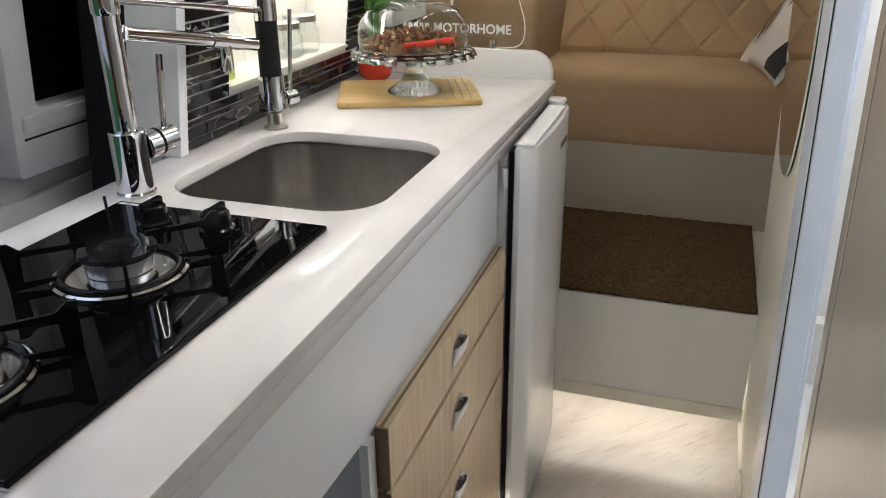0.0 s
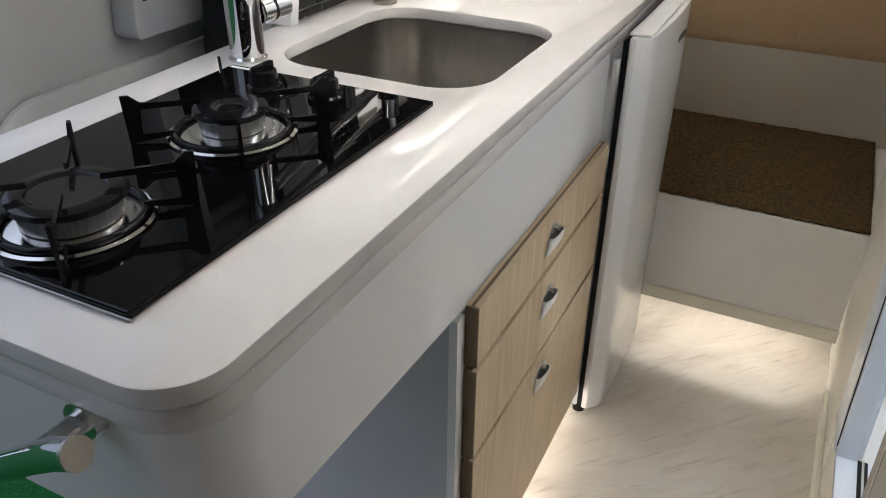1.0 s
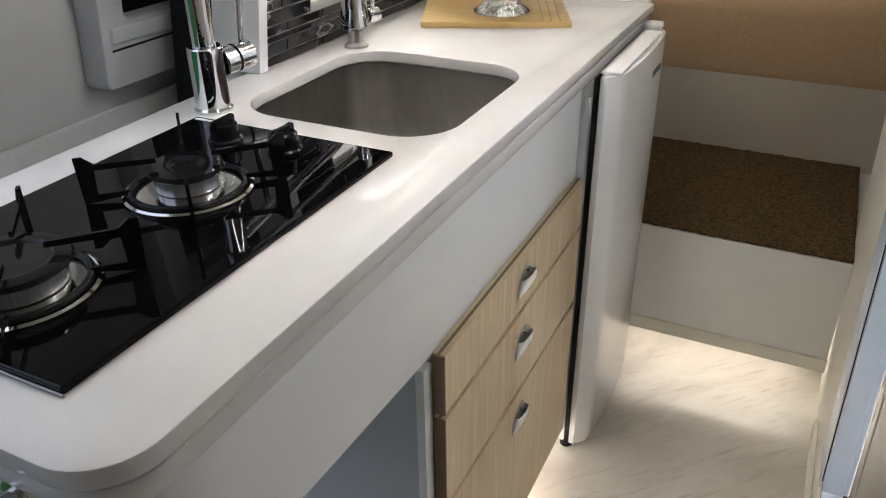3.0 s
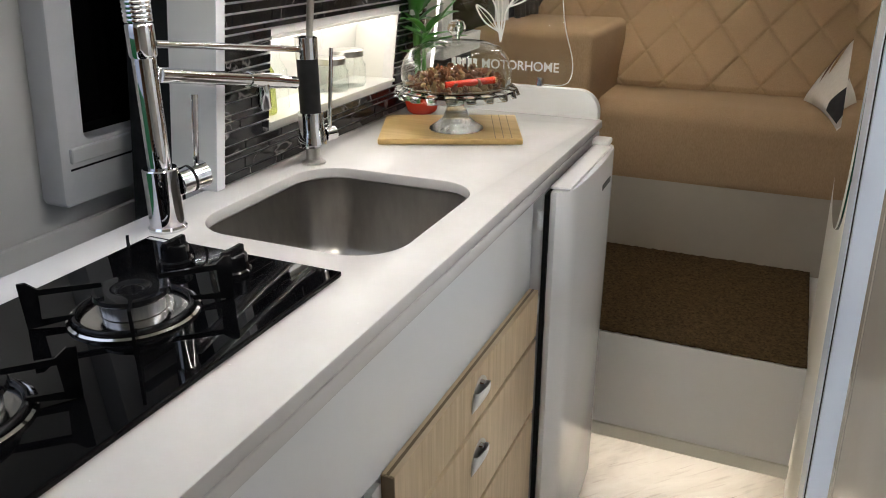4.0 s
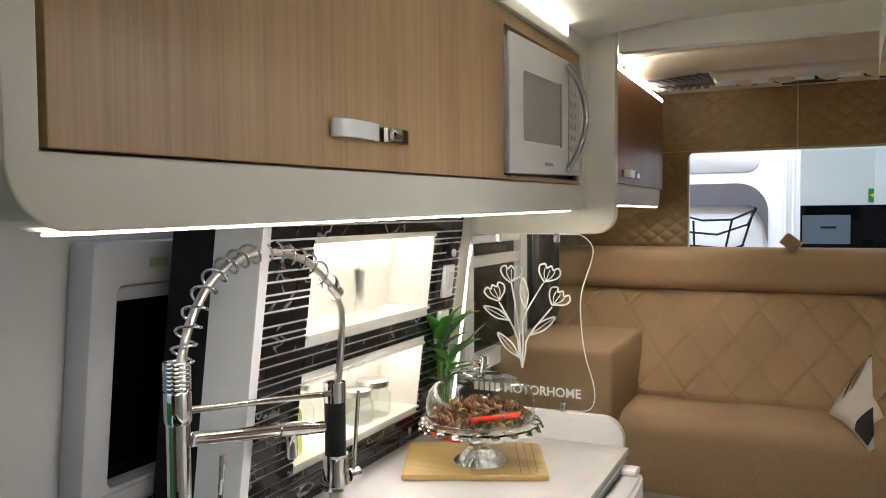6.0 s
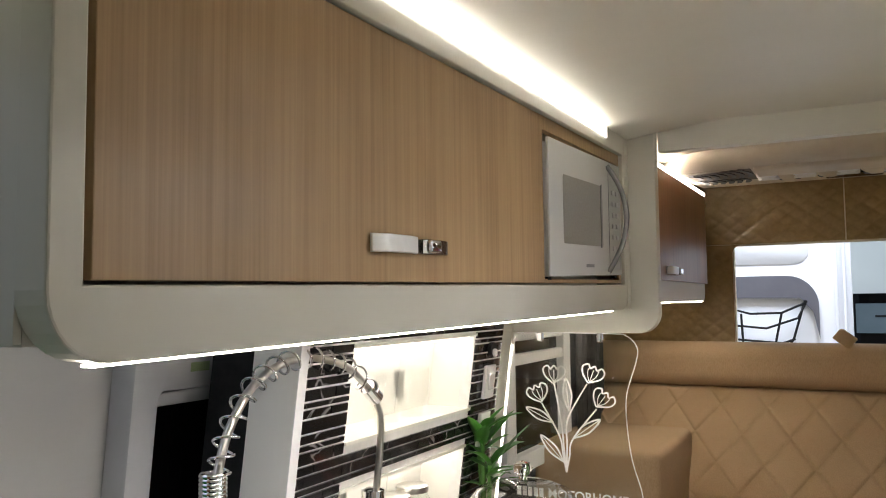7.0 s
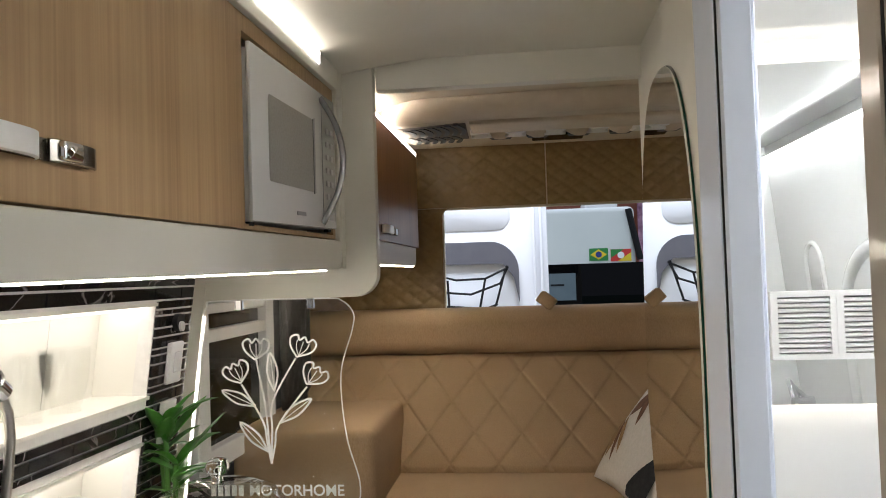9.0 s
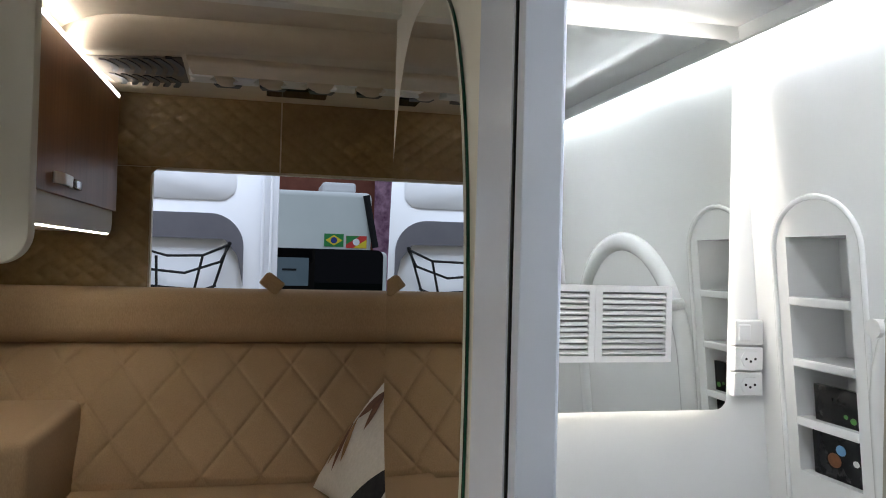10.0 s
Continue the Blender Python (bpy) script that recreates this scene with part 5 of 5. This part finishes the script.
CREAMCLOTH = mottled("white_cotton", (0.60, 0.56, 0.50), (0.68, 0.64, 0.58), 120.0, 0.9, 0.2)
bm = grid(lambda u, v: pillow_at(u, v, 1), 24, 24)
merge(bm, grid(lambda u, v: pillow_at(u, v, -1), 24, 24))
bmesh.ops.remove_doubles(bm, verts=bm.verts, dist=1e-4)
part("cushion", bm, CREAMCLOTH, pw, smooth=70)
for (u0, v0), (u1, v1), w, m in (((0.10, 0.12), (0.16, 0.48), 0.05, "dried_brown_tan"), ((0.20, 0.16), (0.20, 0.50), 0.05, "dried_brown_tan"), ((0.42, 0.22), (0.24, 0.52), 0.06, "dried_brown_tan"), ((0.34, 0.14), (0.22, 0.48), 0.045, "dried_brown_dark"), ((0.24, 0.50), (0.40, 0.78), 0.06, "dried_brown_dark"), ((0.48, 0.46), (0.34, 0.80), 0.06, "dried_brown_dark")):
    def lf(s, t):
        ww = w * math.sin(math.pi * s) * (2 * t - 1)
        return pillow_at(min(0.97, max(0.03, u0 + (u1 - u0) * s + ww)), min(0.97, max(0.03, v0 + (v1 - v0) * s - ww * 0.5)), 1) + PN * 0.004
    part("printed_leaf", grid(lf, 26, 8), bpy.data.materials[m], pw, smooth=70)
part("black_band", grid(lambda s, t: pillow_at(0.74 + 0.24 * s, 0.03 + (0.06 + 0.36 * s) * t, 1) + PN * 0.004, 24, 20), mottled("black_cloth", (0.008, 0.008, 0.01), (0.02, 0.02, 0.022), 90.0, 0.85), pw, smooth=70)

# ---- headliner console details ----
cs = thing("overhead_console", "beige overhead console with air vents and reading lamps", "overhead console")
def slat(x, y0, y1):
    bm = bmesh.new()
    rows = []
    for i in range(7):
        f = i / 6
        y = y0 + (y1 - y0) * f
        dx = 0.014 * math.sin(math.pi * f)
        rows.append([bm.verts.new((x + dx - 0.0060, y, under(y) - 0.0045)), bm.verts.new((x + dx + 0.0060, y, under(y) - 0.0045)), bm.verts.new((x + dx + 0.0060, y, under(y) + 0.006)), bm.verts.new((x + dx - 0.0060, y, under(y) + 0.006))])
    for A, B in zip(rows, rows[1:]):
        for k in range(4):
            bm.faces.new((A[k], A[(k + 1) % 4], B[(k + 1) % 4], B[k]))
    bm.faces.new(rows[0][::-1])
    bm.faces.new(rows[-1])
    part("vent_slat", bm, DARKGREY, cs, "dark air vent slot")


def vent_plate(u, v):
    x0, x1 = -0.402 + 0.004 * v, -0.200 - 0.016 * v
    y = (2.435 + 0.345 * v) * (1 - u) + (2.372 + 0.340 * v) * u
    return (x0 + (x1 - x0) * u, y, under(y) - 0.0006)


part("vent_plate", grid(vent_plate, 6, 6), mottled("taupe_plastic", (0.17, 0.145, 0.12), (0.21, 0.18, 0.15), 30.0, 0.8, spec=0.1), cs, "taupe plastic vent plate").modifiers.new("thick", "SOLIDIFY").thickness = 0.0015
for i in range(7):
    slat(-0.368 + 0.0235 * i, 2.455 - 0.012 * i, 2.600)
for i in range(6):
    slat(-0.380 + 0.0250 * i, 2.635, 2.790)
part("tray", slab(rounded(2.35, 2.485, 1.782, 1.806, (0.014, 0.008, 0, 0), 6), "x", -0.19, 0.70, None, 0.004), PLATE, cs, smooth=40)
for x in (-0.119, -0.014, 0.100, 0.216, 0.33, 0.44):
    l_ = part("reading_lamp", lathe([(0.031, 1.812), (0.038, 1.803), (0.037, 1.793), (0.027, 1.786), (0.001, 1.789)], (x, 2.565, 0), 24), PLATE, cs, smooth=50)
    part("lens", lathe([(0.024, 1.7870), (0.016, 1.7815), (0.001, 1.7805)], (x, 2.570, 0), 20), PLATE, l_, smooth=50)
    part("lamp_slot", slab([(x - 0.032, 2.607), (x + 0.032, 2.607), (x + 0.026, 2.640), (x - 0.026, 2.640)], "z", 1.790, 1.815), DARKGREY, l_)
for x in (-0.170, -0.076, 0.032, 0.146, 0.262, 0.372, 0.48):
    part("chrome_trim", slab([(x - 0.028, 2.487), (x + 0.028, 2.487), (x + 0.017, 2.520), (x + 0.030, 2.558), (x - 0.030, 2.558), (x - 0.017, 2.520)], "z", 1.781, 1.806, None, 0.003), SILVER, cs, "bright silver trim")
part("display", box(-0.030, 0.122, 2.680, 2.770, 1.803, 1.820, 0.003), BLACKGLASS, cs, "black glossy display")

# ---- bathroom fittings ----
lv = thing("louvre_vent", "white plastic double louvre vent on the mirror", "vent")
for x0, x1 in ((0.372, 0.4835), (0.484, 0.616)):
    w0, w1 = x0 + 0.012, x1 - 0.010
    pane_ = part("vent_frame", slab([(x0, 1.237), (x1, 1.237), (x1, 1.358), (x0, 1.358)], "y", 1.846, 1.8565, [(w0, 1.247), (w1, 1.247), (w1, 1.348), (w0, 1.348)][::-1]), PLASTIC, lv)
    # the backing's grey paints the shade seen between the slats
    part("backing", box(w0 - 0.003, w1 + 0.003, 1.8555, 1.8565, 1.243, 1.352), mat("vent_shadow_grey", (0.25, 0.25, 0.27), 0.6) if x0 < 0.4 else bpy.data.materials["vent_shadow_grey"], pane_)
    for k in range(11):
        z = 1.2495 + 0.0089 * k
        part("slat", moved(box(w0, w1, -0.004, 0.004, -0.0012, 0.0012), pose(0, 1.850, z + 0.003, 35, 0, 0)), PLASTIC, pane_)
for z0, z1, kind in ((1.262, 1.304, "switch"), (1.219, 1.259, "socket"), (1.176, 1.216, "socket")):
    s_ = thing("wall_" + kind, "white wall %s beside the bathroom mirror" % kind, kind)
    part("plate", box(0.744, 0.799, 1.866, 1.8795, z0, z1, 0.003), PLASTIC, s_)
    if kind == "switch":
        part("rocker", box(0.750, 0.772, 1.8625, 1.8658, z0 + 0.007, z1 - 0.007, 0.002), FRIDGE, s_)
    else:
        part("insert", slab([(0.755, z0 + 0.02), (0.762, z0 + 0.008), (0.785, z0 + 0.008), (0.792, z0 + 0.02), (0.785, z0 + 0.032), (0.762, z0 + 0.032)], "y", 1.8640, 1.8658), FRIDGE, s_)
        for x in (0.765, 0.7735, 0.782):
            part("pin_hole", tube([(x, 1.8632, z0 + 0.020 - (0.004 if x == 0.7735 else 0)), (x, 1.8639, z0 + 0.020 - (0.004 if x == 0.7735 else 0))], 0.0022, 10), RUBBER, s_)

ns = thing("niche_shelf", "arched moulded wall niche with four white shelves", "niche")
part("recess_back", bath_lean(box(BX + 0.10, BX + 0.106, 1.655, 1.80, 1.065, 1.45)), GELCOAT, ns)
for y0, y1 in ((1.655, 1.6617), (1.7953, 1.802)):
    part("recess_side", bath_lean(box(BX + 0.0005, BX + 0.0995, y0, y1, 1.065, 1.45)), GELCOAT, ns)
part("recess_top", bath_lean(box(BX + 0.0005, BX + 0.0995, 1.662, 1.795, 1.4425, 1.45)), GELCOAT, ns)
part("recess_floor", bath_lean(box(BX + 0.0005, BX + 0.0995, 1.662, 1.795, 1.062, 1.0715)), GELCOAT, ns)
for z in (1.340, 1.243, 1.150):
    part("shelf", bath_lean(box(BX - 0.003, BX + 0.0995, 1.662, 1.795, z - 0.006, z + 0.008, 0.003)), GELCOAT, ns)
arch = [(1.632, 1.02), (1.632, 1.42)] + [(1.7285 - 0.0965 * math.cos(w), 1.42 + 0.0965 * math.sin(w) * 0.85) for w in [math.pi * k / 16 for k in range(1, 16)]] + [(1.825, 1.42), (1.825, 1.02)]
part("arched_rim", bath_lean(tube([(BX - 0.001, a, b) for a, b in arch], 0.0045, 8)), GELCOAT, ns, smooth=60)
big = [(1.095, 0.75), (1.095, 1.19)] + [(1.35 - 0.255 * math.cos(w), 1.19 + 0.255 * math.sin(w)) for w in [math.pi * k / 24 for k in range(1, 24)]] + [(1.605, 1.19), (1.605, 0.75)]
ad_ = thing("arched_hatch", "arched white moulded hatch in the bathroom wall", "hatch")
part("arched_rim", bath_lean(tube([(BX - 0.002, a, b) for a, b in big], 0.022, 10)), GELCOAT, ad_, smooth=60)
part("leaf", bath_lean(slab(big, "x", BX - 0.006, BX - 0.001)), GELCOAT, ad_)
part("knob", bath_lean(tube([(BX - 0.03, 1.590, 1.315), (BX, 1.590, 1.315)], 0.013, 16)), PLASTIC, ad_)
small = [(0.84, 1.22), (0.84, 1.40)] + [(0.905 - 0.065 * math.cos(w), 1.40 + 0.065 * math.sin(w)) for w in [math.pi * k / 16 for k in range(1, 16)]] + [(0.97, 1.40), (0.97, 1.22)]
sn = thing("soap_niche", "small arched soap niche in the bathroom wall", "niche")
part("arched_rim", bath_lean(tube([(BX - 0.001, a, b) for a, b in small], 0.008, 8, closed=True)), GELCOAT, sn, smooth=60)
# flat plate in darker gelcoat, painting the niche's inner shade without a hollow
part("recess", bath_lean(box(BX - 0.003, BX - 0.0005, 0.865, 0.945, 1.27, 1.38)), mottled("shaded_gelcoat", (0.55, 0.56, 0.57), (0.6, 0.61, 0.62), 3.0, 0.3), sn)
st_ = thing("shower_tap", "curved chrome shower tap on the bathroom wall", "tap")
part("spout", tube([(0.79, 0.80, 0.98), (0.74, 0.80, 1.03), (0.72, 0.83, 1.05), (0.71, 0.88, 1.045), (0.71, 0.91, 1.01)], 0.010, 10), CHROME, st_, smooth=60)
part("valve", tube([(0.80, 0.80, 0.98), (0.74, 0.80, 0.98)], 0.02, 14), CHROME, st_, smooth=60)
cl_ = thing("ceiling_spot", "small round white ceiling spot in the bathroom", "ceiling light")
part("bezel", lathe([(0.05, 1.7995), (0.048, 1.790), (0.03, 1.786), (0.03, 1.790)], (0.48, 1.30, 0), 28), PLASTIC, cl_, smooth=40)
part("lens", lathe([(0.029, 1.788), (0.001, 1.787)], (0.48, 1.30, 0), 24), LED_SPOT, cl_)
part("cove_lip", bath_lean(box(BX - 0.032, BX - 0.001, 0.62, 1.87, 1.7575, 1.764, 0.002)), GELCOAT, thing("ceiling_cove", "white cove lip above the bathroom led strip", "cove"))
# packets on the shelves
for z, y0, y1, spots in ((1.158, 1.672, 1.745, ((1.685, 0.012, 0.006, LEAF), (1.70, 0.016, 0.004, LEAF))), (1.0725, 1.672, 1.755, ((1.73, 0.03, 0.014, BROWNS[1]), (1.715, 0.048, 0.010, mat("pale_blue_print", (0.12, 0.30, 0.55), 0.4)), (1.685, 0.035, 0.006, FLOWERWHITE)))):
    pk = thing("gift_packet", "black printed packet standing on a niche shelf", "packet", "packets on the shelves")
    hgt = 0.056 if z > 1.1 else 0.070
    part("packet", bath_lean(box(BX + 0.012, BX + 0.022, y0, y1 + 0.022, z, z + hgt, 0.001)), BLACKIRON, pk)
    for y, dz, r, m in spots:
        part("print_shape", bath_lean(slab([(y + r * math.cos(w), z + dz + r * 0.8 * math.sin(w)) for w in [2 * math.pi * k / 14 for k in range(14)]], "x", BX + 0.0108, BX + 0.0117)), m, pk)

# bathroom threshold, baseboard
setting("wall_under_bath_door", box(X_PART + 0.001, X_PART + 0.045, 0.80, 1.4145, 0.0, 0.209), CREAM, "cream wall below the bathroom door")
part("sill", box(X_PART - 0.004, X_PART + 0.085, 0.80, 1.2895, 0.2095, 0.226, 0.002), ALU, df)
part("floor_track", box(X_PART + 0.030, X_PART + 0.046, 0.80, 1.2895, 0.2262, 0.2285), RUBBER, df, "black door track")
part("track_rail", box(X_PART + 0.036, X_PART + 0.040, 0.80, 1.2895, 0.2286, 0.231), CHROME, df)
setting("floor_bath", box(X_PART + 0.046, 0.86, 0.60, 1.8795, 0.15, 0.205), GELCOAT, "white moulded bathroom floor")
setting("baseboard", box(X_PART - 0.010, X_PART - 0.0005, -0.5, 1.70, 0.0, 0.055, 0.002), CREAM, "cream baseboard along the aisle")

# the partition and the door frame spread outwards towards the floor
def splay(ob):
    bm = bmesh.new()
    bm.from_mesh(ob.data)
    bmesh.ops.bisect_plane(bm, geom=bm.verts[:] + bm.edges[:] + bm.faces[:], plane_co=(0, 0, 1.15), plane_no=(0, 0, 1))
    for v in bm.verts:
        v.co.x += 0.028 * max(0.0, 1.15 - v.co.z)
    bm.to_mesh(ob.data)
    bm.free()


for ob in [bpy.data.objects[n] for n in ("wall_partition", "wall_bath_aisle", "baseboard", "wall_under_bath_door")] + list(df.children) + list(sl.children) + list(om.children):
    splay(ob)

# ---- seen through the front window ----
VAN = mottled("van_white", (0.76, 0.78, 0.82), (0.80, 0.82, 0.86), 2.0, 0.3)
nd = thing("open_van_door", "white van door with an elastic cargo net", "van door")
part("door_panel", slab(rounded(-0.80, 0.016, -0.25, 1.80, (0.02,) * 4, 4), "y", 3.12, 3.16, None, 0.006), VAN, nd, smooth=40)
part("edge_rib", box(-0.035, -0.025, 3.108, 3.1195, 1.0, 1.79, 0.004), VAN, nd)
part("edge_rib", box(-0.010, 0.000, 3.108, 3.1195, 1.0, 1.79, 0.004), VAN, nd)
part("upper_pressing", slab(rounded(-0.79, -0.11, 1.555, 1.74, (0.0, 0.05, 0.05, 0), 8), "y", 3.1182, 3.1195, None, 0.0005), VAN, nd, smooth=40)
rec = rounded(-0.79, -0.085, 1.02, 1.515, (0.0, 0.0, 0.10, 0.0), 10)
# dark arch band paints the shadow under the pocket's upper edge
part("pocket_arch", slab([(-0.79, 1.515)] + [p for p in rec[2:]][::-1][1:] + [(-0.085, 1.30), (-0.103, 1.39), (-0.14, 1.437), (-0.79, 1.442)], "y", 3.1105, 3.1195), mottled("pocket_shade_grey", (0.11, 0.11, 0.13), (0.14, 0.14, 0.16), 6.0, 0.4), nd)
for pts in (((-0.36, 3.10, 1.46), (-0.355, 3.10, 1.40), (-0.30, 3.09, 1.385), (-0.20, 3.09, 1.388), (-0.13, 3.10, 1.42)), ((-0.36, 3.10, 1.345), (-0.25, 3.09, 1.335), (-0.15, 3.09, 1.37), (-0.125, 3.10, 1.42)), ((-0.20, 3.09, 1.388), (-0.225, 3.09, 1.27)), ((-0.13, 3.10, 1.42), (-0.165, 3.09, 1.30), (-0.20, 3.09, 1.25)), ((-0.33, 3.09, 1.385), (-0.325, 3.09, 1.25)), ((-0.40, 3.10, 1.30), (-0.20, 3.09, 1.285), (-0.16, 3.09, 1.30)), ((-0.36, 3.10, 1.40), (-0.45, 3.10, 1.38))):
    part("net_cord", tube(pts, 0.004, 7), RUBBER, nd, "black elastic cord")
part("net_hook", tube([(-0.125, 3.105, 1.425), (-0.125, 3.09, 1.425)], 0.006, 12), RUBBER, nd)
for o in nd.children:
    o.data.transform(Matrix.Translation((-0.03, 0.6, 1.4)) @ Matrix.Scale(1.115, 4) @ Matrix.Translation((0.03, -0.6, -1.4)))

vn = thing("parked_motorhome", "white motorhome with a dark windscreen and two flag stickers", "motorhome")
part("body", box(-2.2, 1.05, 8.62, 12.5, 0.3, 2.06, 0.06, 3), mottled("mint_white_paint", (0.62, 0.66, 0.62), (0.68, 0.71, 0.67), 1.5, 0.3), vn, smooth=40)
part("lower_body", box(-2.2, 1.22, 8.60, 8.70, -0.2, 1.46, 0.05, 3), mottled("mint_white_lower", (0.60, 0.63, 0.60), (0.66, 0.69, 0.66), 1.5, 0.3), vn, smooth=40)
part("windscreen", slab(rounded(-2.0, 1.17, 0.75, 1.475, (0.05, 0.05, 0.07, 0.05), 6), "y", 8.575, 8.599), BLACKGLASS, vn, "dark windscreen")
part("dash_shelf", box(0.0, 0.42, 8.565, 8.5745, 1.10, 1.38), mottled("blue_grey_box", (0.09, 0.13, 0.15), (0.12, 0.16, 0.18), 4.0, 0.5), vn)
part("shelf_slot", box(0.16, 0.30, 8.560, 8.5645, 1.25, 1.27), RUBBER, vn)
part("side_trim", tube([(0.985, 8.615, 2.03), (1.02, 8.612, 1.85), (1.09, 8.60, 1.50)], 0.035, 10), RUBBER, vn)
part("roof_unit", box(0.55, 0.90, 8.8, 9.4, 2.06, 2.17, 0.03, 2), PLASTIC, vn, "white roof unit")
FG, FYL, FB, FR = mat("flag_green", (0.01, 0.22, 0.04), 0.5), mat("flag_yellow", (0.80, 0.60, 0.02), 0.5), mat("flag_blue", (0.01, 0.03, 0.20), 0.5), mat("flag_red", (0.65, 0.03, 0.02), 0.5)
fl = part("flag_sticker", box(0.57, 0.765, 8.612, 8.6195, 1.50, 1.63), FG, vn, "green flag sticker with yellow diamond")
part("diamond", slab([(0.582, 1.565), (0.667, 1.512), (0.753, 1.565), (0.667, 1.618)], "y", 8.608, 8.6115), FYL, fl)
part("disc", tube([(0.667, 8.604, 1.565), (0.667, 8.6075, 1.565)], 0.032, 20), FB, fl)
fl = part("flag_sticker", box(0.79, 1.0, 8.612, 8.6195, 1.49, 1.615), FR, vn, "green, red and yellow flag sticker")
part("green_corner", slab([(0.791, 1.614), (0.93, 1.614), (0.791, 1.525)], "y", 8.608, 8.6115), FG, fl)
part("yellow_corner", slab([(0.999, 1.491), (0.999, 1.58), (0.86, 1.491)], "y", 8.608, 8.6115), FYL, fl)
part("disc", tube([(0.893, 8.604, 1.552), (0.893, 8.6075, 1.552)], 0.035, 20), FLOWERWHITE, fl)
setting("backdrop_hall_wall", box(-14, 16, 15.0, 15.2, -0.45, 7.0), mottled("brick_red_wall", (0.20, 0.06, 0.035), (0.30, 0.10, 0.06), 3.0, 0.8), "brick-red hall wall far behind")
bn = thing("hall_banner", "pink and purple banner hanging in the hall", "banner")
part("cloth", grid(lambda u, v: (1.9 + 1.6 * u, 14.6 + 0.05 * math.sin(u * 20), -0.44 + 4.4 * v), 24, 4), mottled("pink_purple_print", (0.10, 0.02, 0.07), (0.6, 0.35, 0.45), 5.0, 0.7), bn, smooth=60)

# ---- mosaic pieces ----
rngt = random.Random(11)
HEIGHTS = (0.0125, 0.0180, 0.0075, 0.0125, 0.0195, 0.0125, 0.0075, 0.0165)
z, row = 0.9085, 0
while z < 1.43:
    h = min(HEIGHTS[row % len(HEIGHTS)], 1.433 - z)
    y = 1.107 - rngt.uniform(0, 0.08)
    while y < 1.836:
        w = rngt.choice((0.098, 0.148, 0.148, 0.198))
        spans = [(max(y, 1.107), min(y + w, 1.836))]
        for n0, n1, m0, m1 in NICHES:
            if z + h > m0 - 0.002 and z < m1 + 0.002:
                cut = []
                for a, b in spans:
                    cut += [(a, min(b, n0 - 0.003)), (max(a, n1 + 0.003), b)]
                spans = cut
        for a, b in spans:
            zz0, zz1 = z, z + h
            if b - a > 0.006 and h > 0.004:
                part("tile", lean(box(-0.004, 0.0005 + 0.0008 * rngt.random(), a, b, zz0, zz1)), MARBLE, backsplash)
        y += w + 0.0032
    z += h + 0.0036
    row += 1
